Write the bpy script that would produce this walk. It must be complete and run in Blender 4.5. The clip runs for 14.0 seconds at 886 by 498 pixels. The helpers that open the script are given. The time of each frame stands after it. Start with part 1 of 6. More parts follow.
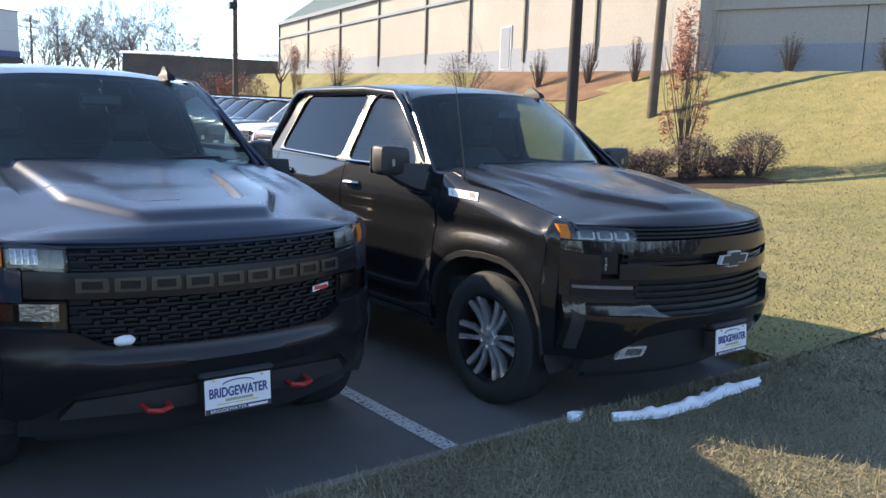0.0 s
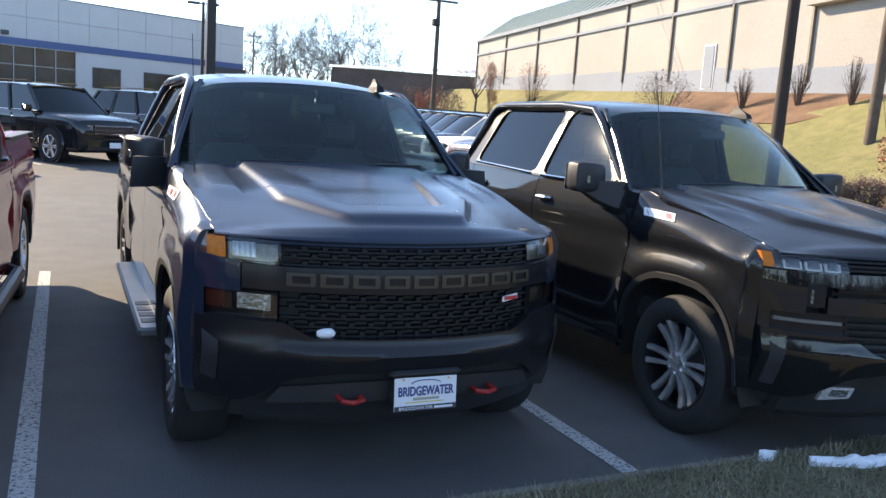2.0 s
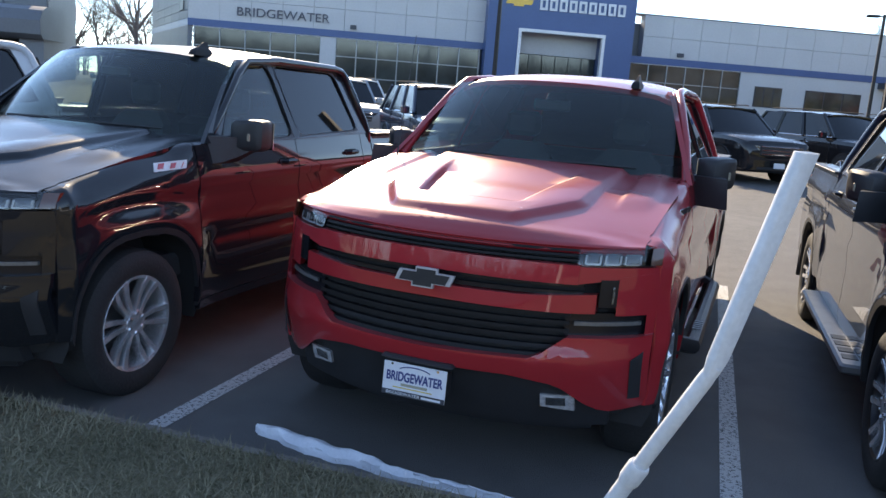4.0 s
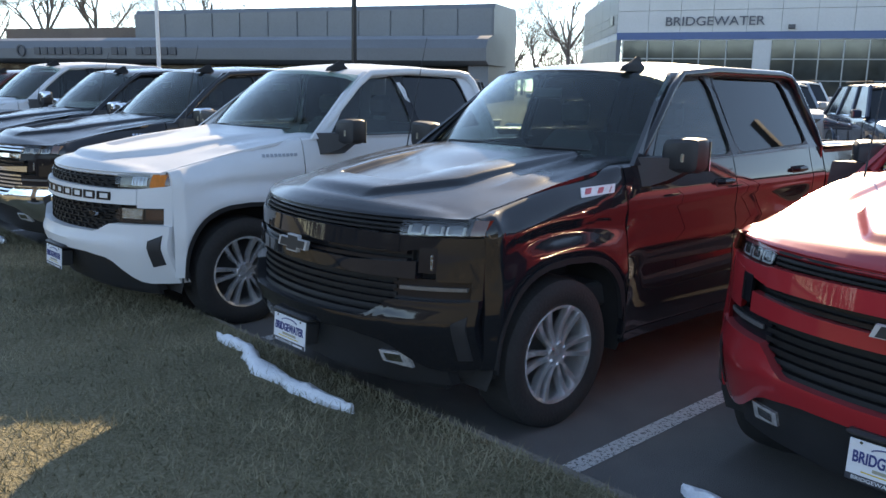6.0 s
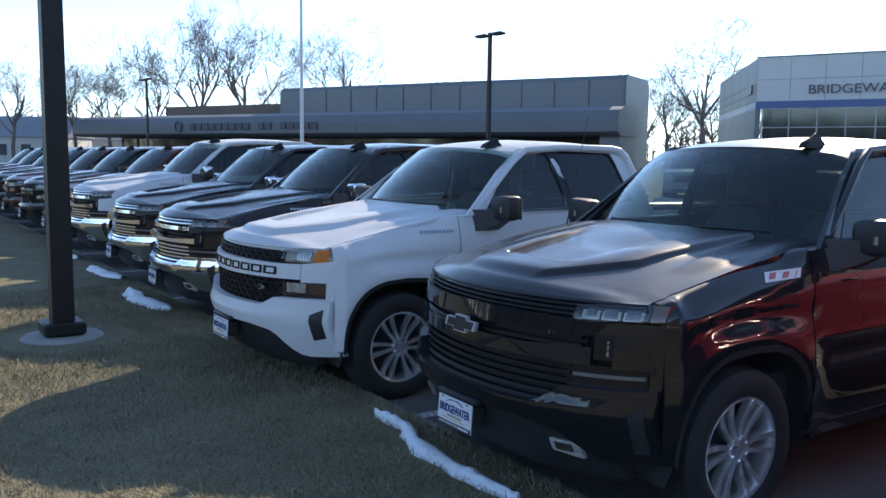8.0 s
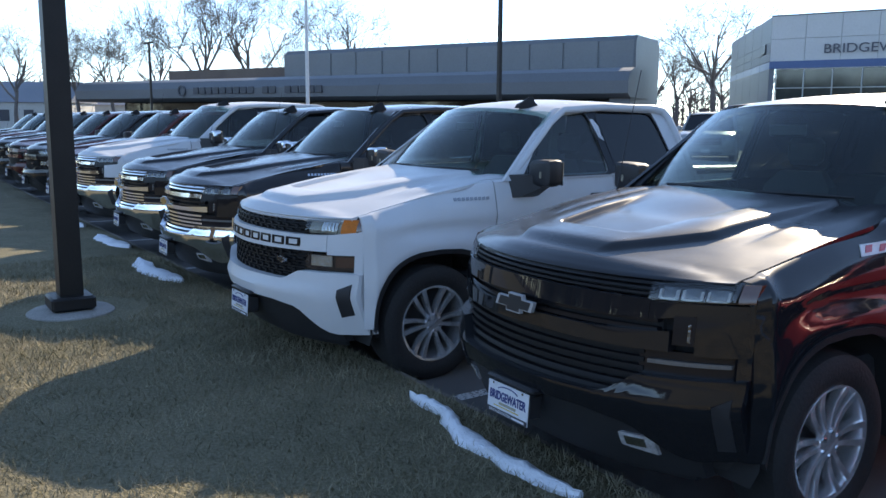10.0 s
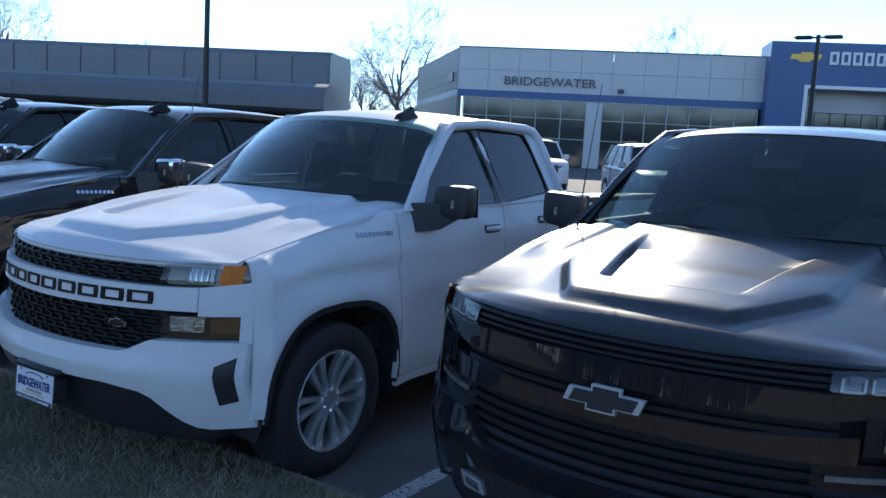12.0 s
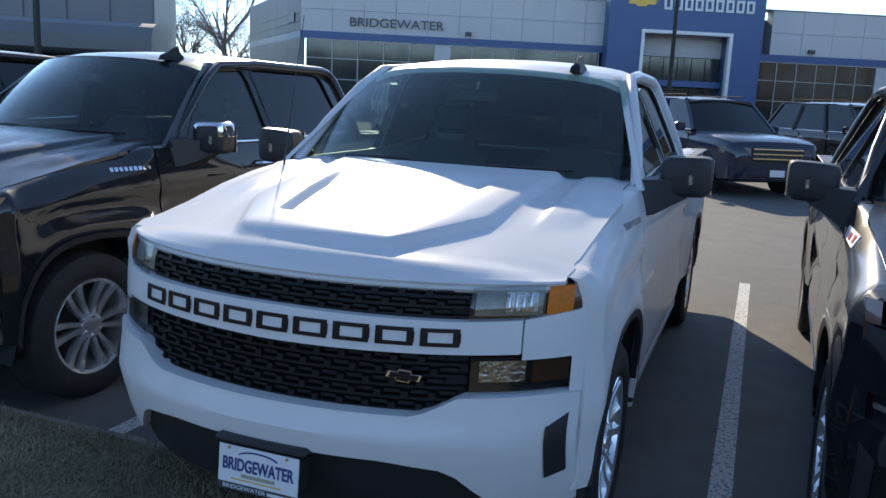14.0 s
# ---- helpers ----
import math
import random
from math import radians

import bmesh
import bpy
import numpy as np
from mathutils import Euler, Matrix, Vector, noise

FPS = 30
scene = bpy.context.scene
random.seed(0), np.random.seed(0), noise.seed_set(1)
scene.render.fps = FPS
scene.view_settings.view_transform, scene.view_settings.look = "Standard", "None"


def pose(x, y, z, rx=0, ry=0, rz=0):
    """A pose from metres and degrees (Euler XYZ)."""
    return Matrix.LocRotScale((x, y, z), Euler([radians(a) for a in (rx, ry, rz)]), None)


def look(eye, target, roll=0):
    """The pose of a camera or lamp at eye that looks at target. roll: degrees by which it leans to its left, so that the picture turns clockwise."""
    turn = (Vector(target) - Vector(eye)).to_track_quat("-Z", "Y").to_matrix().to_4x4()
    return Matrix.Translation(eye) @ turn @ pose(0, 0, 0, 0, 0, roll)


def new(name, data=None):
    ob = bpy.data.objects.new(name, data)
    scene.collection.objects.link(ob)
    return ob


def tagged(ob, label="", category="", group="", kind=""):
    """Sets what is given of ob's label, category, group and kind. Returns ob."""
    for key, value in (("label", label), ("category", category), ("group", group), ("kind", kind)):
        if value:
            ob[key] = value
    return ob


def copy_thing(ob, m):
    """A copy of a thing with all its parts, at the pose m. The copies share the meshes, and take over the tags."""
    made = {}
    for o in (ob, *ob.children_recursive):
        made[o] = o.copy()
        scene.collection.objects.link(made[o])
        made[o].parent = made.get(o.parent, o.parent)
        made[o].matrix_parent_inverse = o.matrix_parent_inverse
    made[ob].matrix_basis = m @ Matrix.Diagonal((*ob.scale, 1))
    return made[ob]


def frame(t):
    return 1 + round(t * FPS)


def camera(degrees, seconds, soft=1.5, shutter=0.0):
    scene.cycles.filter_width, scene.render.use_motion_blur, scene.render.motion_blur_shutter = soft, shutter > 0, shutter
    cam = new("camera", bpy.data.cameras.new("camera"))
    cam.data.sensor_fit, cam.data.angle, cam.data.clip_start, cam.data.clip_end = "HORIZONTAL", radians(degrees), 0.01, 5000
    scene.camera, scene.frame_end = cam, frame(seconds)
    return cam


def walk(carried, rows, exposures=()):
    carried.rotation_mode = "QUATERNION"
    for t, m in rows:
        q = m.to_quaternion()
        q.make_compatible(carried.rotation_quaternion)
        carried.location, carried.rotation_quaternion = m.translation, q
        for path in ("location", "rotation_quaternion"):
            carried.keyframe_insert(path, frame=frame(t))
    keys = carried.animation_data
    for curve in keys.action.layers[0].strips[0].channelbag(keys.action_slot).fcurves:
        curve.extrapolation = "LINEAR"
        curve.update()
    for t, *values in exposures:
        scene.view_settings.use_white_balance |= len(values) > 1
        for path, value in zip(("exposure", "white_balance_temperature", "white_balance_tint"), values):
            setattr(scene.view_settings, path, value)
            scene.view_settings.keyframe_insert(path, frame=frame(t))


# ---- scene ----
cam = camera(56.42, 14.0)
PATH = [
    (0, 1.832, -3.161, 1.694, 81.205, -1.827, -34.094),
    (0.5, 1.821, -3.155, 1.687, 81.500, -1.767, -30.357),
    (1, 1.813, -3.161, 1.683, 81.730, -2.164, -27.915),
    (1.5, 1.814, -3.152, 1.684, 81.690, -2.212, -25.772),
    (2, 1.781, -3.167, 1.680, 81.707, -3.649, -21.017),
    (2.5, 1.707, -3.287, 1.729, 81.198, -3.911, -8.351),
    (3, 1.617, -3.298, 1.727, 80.291, -5.037, 6.735),
    (3.5, 1.493, -3.349, 1.735, 79.404, -4.990, 14.885),
    (4, 1.322, -3.318, 1.740, 79.710, -4.444, 21.528),
    (4.2, 1.275, -3.327, 1.752, 79.737, -4.076, 24.788),
    (6.3, 0.963, -2.968, 1.766, 78.635, -1.279, 51.377),
    (6.5, 0.916, -3.000, 1.766, 78.410, -1.487, 51.761),
    (7, 0.855, -3.079, 1.761, 79.022, -1.371, 53.221),
    (7.5, 0.817, -3.090, 1.790, 80.724, -0.746, 56.237),
    (8, 0.819, -3.118, 1.815, 83.679, -0.744, 58.685),
    (8.2, 0.813, -3.126, 1.825, 84.419, -0.918, 59.559),
    (10.3, 0.103, -3.060, 1.792, 80.516, -0.676, 58.404),
    (10.5, -0.068, -3.076, 1.794, 80.881, -1.306, 56.074),
    (11, -0.592, -3.146, 1.798, 81.809, -1.768, 47.797),
    (11.5, -1.094, -3.164, 1.781, 82.878, -1.918, 41.674),
    (12, -1.616, -3.246, 1.743, 82.940, -3.302, 36.962),
    (12.5, -2.135, -3.267, 1.749, 81.634, -2.027, 32.395),
    (13, -2.738, -3.299, 1.723, 81.331, -1.492, 31.354),
    (13.5, -3.298, -3.381, 1.736, 81.100, -3.004, 27.265),
    (14, -3.891, -3.394, 1.728, 79.757, -2.800, 24.478),
]
EXPOSURES = [(0, 2.05, 7300, 9), (2, 2.1, 7400, 9), (3.5, 1.93, 7300, 10), (6.5, 2.05, 8300, 8), (7.5, 2.0, 7900, 8), (8, 1.55, 6800, 8), (10.5, 1.68, 6900, 8), (12, 1.35, 6000, 6), (14, 1.45, 6700, 7)]
walk(cam, [(t, pose(x, y, z, rx, ry, rz)) for t, x, y, z, rx, ry, rz in PATH], EXPOSURES)

# ---- world, sun and exposure ----
SUN_WAY = Vector((-1.0, 1.7, 1.0)).normalized()
sun = new("sun", bpy.data.lights.new("sun", "SUN"))
sun.data.energy, sun.data.angle, sun.data.color = 2.8, radians(0.6), (1.0, 0.86, 0.69)
sun.matrix_world = look(SUN_WAY * 50, (0, 0, 0))
world = bpy.data.worlds.new("world")
scene.world = world
world.use_nodes = True
wn = world.node_tree.nodes
sky = wn.new("ShaderNodeTexSky")
sky.sky_type, sky.sun_disc = "NISHITA", False
sky.sun_elevation, sky.sun_rotation = math.asin(SUN_WAY.z), math.atan2(SUN_WAY.x, SUN_WAY.y)
sky.air_density, sky.dust_density, sky.ozone_density = 0.75, 0.0, 1.5
sky.altitude = 1800
wn["Background"].inputs["Strength"].default_value = 0.13
world.node_tree.links.new(sky.outputs[0], wn["Background"].inputs["Color"])


# ---- materials ----
def mat(name, color, rough=0.5, metal=0.0, spread=0.15, scale=6.0, fine=90.0, bump=0.0, coat=0.0, spec=0.5, color2=None, emit=0.0):
    m = bpy.data.materials.new(name)
    m.use_nodes = True
    nt = m.node_tree
    b = nt.nodes["Principled BSDF"]
    co = nt.nodes.new("ShaderNodeTexCoord")
    n1, n2 = nt.nodes.new("ShaderNodeTexNoise"), nt.nodes.new("ShaderNodeTexNoise")
    n1.inputs["Scale"].default_value, n2.inputs["Scale"].default_value = scale, fine
    n1.inputs["Detail"].default_value, n2.inputs["Detail"].default_value = 5, 3
    add = nt.nodes.new("ShaderNodeMath")
    add.operation = "ADD"
    ramp = nt.nodes.new("ShaderNodeMapRange")
    ramp.inputs["From Min"].default_value, ramp.inputs["From Max"].default_value = 0.65, 1.35
    mix = nt.nodes.new("ShaderNodeMix")
    mix.data_type = "RGBA"
    c2 = color2 or tuple(min(1, c * (1 + spread)) for c in color)
    c1 = color if color2 else tuple(c * (1 - spread) for c in color)
    mix.inputs[6].default_value, mix.inputs[7].default_value = (*c1, 1), (*c2, 1)
    for n in (n1, n2):
        nt.links.new(co.outputs["Object"], n.inputs["Vector"])
    nt.links.new(n1.outputs[0], add.inputs[0])
    nt.links.new(n2.outputs[0], add.inputs[1])
    nt.links.new(add.outputs[0], ramp.inputs["Value"])
    nt.links.new(ramp.outputs[0], mix.inputs[0])
    nt.links.new(mix.outputs[2], b.inputs["Base Color"])
    b.inputs["Roughness"].default_value, b.inputs["Metallic"].default_value = rough, metal
    b.inputs["Coat Weight"].default_value, b.inputs["Coat Roughness"].default_value = coat, 0.04
    b.inputs["Specular IOR Level"].default_value = spec
    if bump:
        bp = nt.nodes.new("ShaderNodeBump")
        bp.inputs["Strength"].default_value, bp.inputs["Distance"].default_value = bump, 0.01
        nt.links.new(n2.outputs[0], bp.inputs["Height"])
        nt.links.new(bp.outputs[0], b.inputs["Normal"])
    if emit:
        b.inputs["Emission Color"].default_value, b.inputs["Emission Strength"].default_value = (*color, 1), emit
    return m


def dust_sheen_paint(name, color, metal=0.0, dust_sheen=0.2, coat=1.0):
    """Clear-coated car paint; upward faces are roughened and greyed for dust and sunlit sheen, in soft patches."""
    m = mat(name, color, 0.42, metal, 0.05, 3.0, 400.0, coat=coat, spec=0.02)
    nt = m.node_tree
    b = nt.nodes["Principled BSDF"]
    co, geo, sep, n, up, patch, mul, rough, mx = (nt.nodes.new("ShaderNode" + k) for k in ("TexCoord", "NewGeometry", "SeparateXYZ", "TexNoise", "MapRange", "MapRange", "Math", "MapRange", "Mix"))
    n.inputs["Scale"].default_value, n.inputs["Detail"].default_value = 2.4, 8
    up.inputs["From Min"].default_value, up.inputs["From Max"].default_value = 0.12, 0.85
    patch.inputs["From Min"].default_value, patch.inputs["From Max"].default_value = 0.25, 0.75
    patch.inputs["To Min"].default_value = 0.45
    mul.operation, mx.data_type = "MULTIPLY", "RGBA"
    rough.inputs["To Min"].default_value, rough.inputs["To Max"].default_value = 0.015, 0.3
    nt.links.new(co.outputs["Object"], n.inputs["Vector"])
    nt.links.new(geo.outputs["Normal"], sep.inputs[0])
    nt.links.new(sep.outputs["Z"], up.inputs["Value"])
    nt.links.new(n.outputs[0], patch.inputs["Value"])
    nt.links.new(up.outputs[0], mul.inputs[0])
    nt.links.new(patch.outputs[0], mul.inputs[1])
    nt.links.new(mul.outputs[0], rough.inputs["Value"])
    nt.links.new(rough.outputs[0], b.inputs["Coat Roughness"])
    # greys the base colour of upward faces: dust plus the broad sheen of lit hoods
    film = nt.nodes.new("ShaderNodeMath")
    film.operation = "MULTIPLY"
    film.inputs[1].default_value = dust_sheen
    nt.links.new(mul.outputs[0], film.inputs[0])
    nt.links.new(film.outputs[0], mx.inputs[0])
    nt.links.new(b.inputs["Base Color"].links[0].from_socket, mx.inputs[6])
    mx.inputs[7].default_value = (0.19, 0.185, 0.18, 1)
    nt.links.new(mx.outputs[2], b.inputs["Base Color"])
    return m


def glass(name, tint, gloss=0.02, ior=1.5, film=0.0):
    """Thin tinted automotive or window glass: see-through with Fresnel gloss and a pale film standing in for haze."""
    m = bpy.data.materials.new(name)
    m.use_nodes = True
    nt = m.node_tree
    nt.nodes.remove(nt.nodes["Principled BSDF"])
    tr, gl, mx, fr, di, tl, m2, m3 = (nt.nodes.new("ShaderNode" + k) for k in ("BsdfTransparent", "BsdfGlossy", "MixShader", "LayerWeight", "BsdfDiffuse", "BsdfTranslucent", "MixShader", "MixShader"))
    tr.inputs[0].default_value = (*tint, 1)
    gl.inputs["Roughness"].default_value = gloss
    fr.inputs[0].default_value = 0.5
    pw, sc = nt.nodes.new("ShaderNodeMath"), nt.nodes.new("ShaderNodeMath")
    pw.operation, sc.operation = "POWER", "MULTIPLY_ADD"
    base = ((ior - 1) / (ior + 1)) ** 2
    pw.inputs[1].default_value, sc.inputs[1].default_value, sc.inputs[2].default_value = 5, 1 - base, base
    nt.links.new(fr.outputs["Facing"], pw.inputs[0])
    nt.links.new(pw.outputs[0], sc.inputs[0])
    # bluish-white film colour, mixed in to brighten the glass like sunlit haze
    di.inputs[0].default_value = tl.inputs[0].default_value = (0.62, 0.66, 0.7, 1)
    m3.inputs[0].default_value = 0.4
    nt.links.new(di.outputs[0], m3.inputs[1])
    nt.links.new(tl.outputs[0], m3.inputs[2])
    co, n, r = (nt.nodes.new("ShaderNode" + k) for k in ("TexCoord", "TexNoise", "MapRange"))
    n.inputs["Scale"].default_value, n.inputs["Detail"].default_value = 3.0, 6
    r.inputs["From Min"].default_value, r.inputs["From Max"].default_value = 0.3, 0.7
    r.inputs["To Min"].default_value, r.inputs["To Max"].default_value = film * 0.6, film * 1.4
    nt.links.new(co.outputs["Object"], n.inputs["Vector"])
    nt.links.new(n.outputs[0], r.inputs["Value"])
    nt.links.new(r.outputs[0], m2.inputs[0])
    nt.links.new(tr.outputs[0], m2.inputs[1])
    nt.links.new(m3.outputs[0], m2.inputs[2])
    nt.links.new(sc.outputs[0], mx.inputs[0])
    nt.links.new(m2.outputs[0], mx.inputs[1])
    nt.links.new(gl.outputs[0], mx.inputs[2])
    nt.links.new(mx.outputs[0], nt.nodes["Material Output"].inputs[0])
    return m


def ground_mat(name, cols, scales, rough=0.9, bump=0.4):
    """Two-scale mottled ground: large patches over fine grain, by world position."""
    m = bpy.data.materials.new(name)
    m.use_nodes = True
    nt = m.node_tree
    b = nt.nodes["Principled BSDF"]
    geo = nt.nodes.new("ShaderNodeNewGeometry")
    noises = []
    for s in scales:
        n = nt.nodes.new("ShaderNodeTexNoise")
        n.inputs["Scale"].default_value, n.inputs["Detail"].default_value = s, 6
        nt.links.new(geo.outputs["Position"], n.inputs["Vector"])
        noises.append(n)
    prev = None
    for i, n in enumerate(noises):
        r = nt.nodes.new("ShaderNodeMapRange")
        r.inputs["From Min"].default_value, r.inputs["From Max"].default_value = 0.36, 0.66
        nt.links.new(n.outputs[0], r.inputs["Value"])
        mx = nt.nodes.new("ShaderNodeMix")
        mx.data_type = "RGBA"
        if prev is None:
            mx.inputs[6].default_value, mx.inputs[7].default_value = (*cols[0], 1), (*cols[1], 1)
            nt.links.new(r.outputs[0], mx.inputs[0])
        else:
            mul = nt.nodes.new("ShaderNodeMath")
            mul.operation = "MULTIPLY"
            mul.inputs[1].default_value = 0.55
            nt.links.new(r.outputs[0], mul.inputs[0])
            nt.links.new(mul.outputs[0], mx.inputs[0])
            nt.links.new(prev.outputs[2], mx.inputs[6])
            mx.inputs[7].default_value = (*cols[i + 1], 1)
        prev = mx
    nt.links.new(prev.outputs[2], b.inputs["Base Color"])
    b.inputs["Roughness"].default_value = rough
    b.inputs["Specular IOR Level"].default_value = 0.3
    bp = nt.nodes.new("ShaderNodeBump")
    bp.inputs["Strength"].default_value, bp.inputs["Distance"].default_value = bump, 0.02
    nt.links.new(noises[-1].outputs[0], bp.inputs["Height"])
    nt.links.new(bp.outputs[0], b.inputs["Normal"])
    return m


def worn_line_mat():
    """White road paint, chipped so that dark asphalt shows in specks."""
    m = mat("worn_white_paint", (0.55, 0.55, 0.54), 0.8, 0, 0.2, 12, 120, 0.3)
    nt = m.node_tree
    b = nt.nodes["Principled BSDF"]
    geo = nt.nodes.new("ShaderNodeNewGeometry")
    n = nt.nodes.new("ShaderNodeTexNoise")
    n.inputs["Scale"].default_value, n.inputs["Detail"].default_value, n.inputs["Roughness"].default_value = 45, 8, 0.75
    r = nt.nodes.new("ShaderNodeMapRange")
    r.inputs["From Min"].default_value, r.inputs["From Max"].default_value = 0.52, 0.57
    mx = nt.nodes.new("ShaderNodeMix")
    mx.data_type = "RGBA"
    mx.inputs[6].default_value, mx.inputs[7].default_value = (0.5, 0.5, 0.49, 1), (0.1, 0.1, 0.1, 1)
    nt.links.new(geo.outputs["Position"], n.inputs["Vector"])
    nt.links.new(n.outputs[0], r.inputs["Value"])
    nt.links.new(r.outputs[0], mx.inputs[0])
    nt.links.new(mx.outputs[2], b.inputs["Base Color"])
    return m


ASPHALT = ground_mat("asphalt", [(0.105, 0.102, 0.1), (0.145, 0.141, 0.135), (0.078, 0.077, 0.077), (0.2, 0.193, 0.185)], (0.25, 3.0, 160.0), 0.85, 0.5)
LAWN = ground_mat("dormant_lawn", [(0.22, 0.19, 0.065), (0.12, 0.14, 0.032), (0.28, 0.23, 0.1), (0.06, 0.08, 0.022), (0.36, 0.3, 0.16)], (0.09, 0.5, 2.4, 30.0), 0.95, 1.0)
STRIP_LAWN = ground_mat("straw_lawn", [(0.15, 0.13, 0.075), (0.105, 0.1, 0.05), (0.21, 0.18, 0.115), (0.06, 0.064, 0.032), (0.3, 0.26, 0.18)], (0.3, 1.1, 5.0, 45.0), 0.95, 1.0)
LINE = worn_line_mat()
KERB_STONE = mat("soiled_kerb", (0.2, 0.18, 0.155), 0.95, 0, 0.35, 6, 50, 0.6)
FAR_BARK = mat("pale_far_bark", (0.16, 0.14, 0.13), 0.95, 0, 0.3, 0.5, 5)
CONCRETE = mat("concrete", (0.28, 0.27, 0.25), 0.9, 0, 0.25, 4, 60, 0.4)
SNOW = mat("snow", (0.82, 0.85, 0.9), 0.7, 0, 0.06, 10, 70, 0.6)
MULCH = ground_mat("mulch", [(0.05, 0.03, 0.02), (0.1, 0.06, 0.04), (0.03, 0.02, 0.015)], (1.5, 30.0), 0.95, 1.0)
BARE_SOIL = ground_mat("bare_soil", [(0.16, 0.09, 0.055), (0.24, 0.15, 0.09), (0.12, 0.07, 0.045)], (1.0, 14.0), 0.95, 0.8)
BLACK = dust_sheen_paint("black_paint", (0.011, 0.012, 0.015), dust_sheen=0.11)
BLACK_METALLIC = dust_sheen_paint("black_metallic_paint", (0.008, 0.009, 0.011), 0.0, dust_sheen=0.06)
NAVY = dust_sheen_paint("dark_blue_grey_paint", (0.02, 0.029, 0.05), 0.25, dust_sheen=0.09)
RED = dust_sheen_paint("red_paint", (0.38, 0.025, 0.033), 0.1)
WHITE = dust_sheen_paint("white_paint", (0.68, 0.69, 0.7), coat=0.35)
MAROON = dust_sheen_paint("maroon_paint", (0.06, 0.008, 0.01), 0.2)
SILVER = dust_sheen_paint("silver_paint", (0.34, 0.36, 0.38), 0.6)
CHROME = mat("chrome", (0.75, 0.76, 0.78), 0.08, 1.0, 0.03)
ALLOY = mat("polished_alloy", (0.8, 0.81, 0.83), 0.2, 0.78, 0.08)
FOG_SILVER = mat("silvered_fog_lamp", (0.7, 0.7, 0.72), 0.25, 0.5, 0.3, 40, 90, 0.4)
DARK_ALLOY = mat("dark_alloy", (0.03, 0.03, 0.033), 0.35, 0.7, 0.1)
RUBBER = mat("tyre_rubber", (0.02, 0.02, 0.021), 0.8, 0, 0.3, 5, 60, 0.3)
PLASTIC = mat("black_plastic", (0.022, 0.023, 0.026), 0.5, 0, 0.2, 8, 220, 0.15)
GLOSS_BLACK = mat("gloss_black_plastic", (0.012, 0.012, 0.015), 0.2, 0, 0.1, spec=0.3)
GRILLE = mat("matt_black_grille", (0.011, 0.011, 0.012), 0.55, 0, 0.2, 8, 220, 0.1, spec=0.25)
UNDER = mat("dark_underbody", (0.02, 0.02, 0.021), 0.9)
CABIN = mat("dark_cabin_cloth", (0.045, 0.045, 0.048), 0.85, 0, 0.2, 10, 200, 0.2)
GLASS = glass("windscreen_glass", (0.78, 0.86, 0.84), ior=1.55, film=0.012)
DARK_GLASS = mat("dark_vehicle_glass", (0.012, 0.014, 0.016), 0.12, 0, 0.2, spec=0.35)
TINT = glass("door_glass", (0.6, 0.65, 0.65), ior=1.55, film=0.01)
PRIVACY = glass("privacy_glass", (0.1, 0.107, 0.11), ior=1.65, film=0.01)
LENS = glass("lamp_lens", (0.85, 0.86, 0.86))
AMBER = mat("amber_lens", (0.6, 0.17, 0.02), 0.3, 0, 0.2, 30, 120, 0.2, spec=0.2)
DIM_LENS = mat("dim_light_bar", (0.16, 0.16, 0.16), 0.3, 0.3, 0.2, 40, 90)
REFLECTOR = mat("lamp_reflector", (0.5, 0.5, 0.48), 0.12, 1.0, 0.4, 25, 60, 0.6)
SMOKED = mat("smoked_reflector", (0.16, 0.165, 0.17), 0.18, 0.9, 0.4, 25, 60, 0.5)
LAMP_BOWL = mat("dull_lamp_bowl", (0.26, 0.245, 0.2), 0.3, 0.7, 0.3, 25, 60, 0.4)
PLATE_W = mat("plate_white", (0.72, 0.74, 0.78), 0.35, 0, 0.04)
INK = mat("plate_blue_ink", (0.03, 0.05, 0.2), 0.5)
GREY_INK = mat("plate_grey_ink", (0.35, 0.33, 0.25), 0.5)
BADGE_RED = mat("badge_red", (0.5, 0.02, 0.03), 0.3, coat=1.0)
TOW_RED = mat("tow_hook_red", (0.36, 0.02, 0.018), 0.5)
STEEL_STEP = mat("brushed_step", (0.2, 0.205, 0.215), 0.45, 0.6, 0.2, 5, 200)
WALL_WHITE = mat("white_cladding", (0.53, 0.525, 0.52), 0.5, 0, 0.06, 0.5, 8)
BLUE_PANEL = mat("blue_cladding", (0.05, 0.1, 0.24), 0.4, 0, 0.06, 0.5, 8)
BLUE_GREY = mat("grey_metal_cladding", (0.15, 0.16, 0.175), 0.5, 0.2, 0.08, 0.4, 6)
SHOP_GLASS = mat("shop_glass", (0.03, 0.04, 0.04), 0.06, 0, 0.5, 0.25, 1.2, spec=0.6)
MULLION = mat("aluminium_mullion", (0.35, 0.37, 0.38), 0.4, 0.6)
SIGN_DARK = mat("dark_sign", (0.04, 0.045, 0.06), 0.4)
SIGN_WHITE = mat("white_sign", (0.75, 0.75, 0.75), 0.4)
GOLD = mat("gold_emblem", (0.42, 0.27, 0.07), 0.35, 0.8)
STUCCO = mat("cream_wall", (0.345, 0.315, 0.285), 0.85, 0, 0.12, 0.3, 12, 0.2)
STUCCO_GREY = mat("grey_wall_base", (0.24, 0.26, 0.3), 0.85, 0, 0.12, 0.3, 12, 0.2)
ROOF_GREEN = mat("grey_green_metal_roof", (0.2, 0.25, 0.23), 0.5, 0.3, 0.12, 0.6, 10)
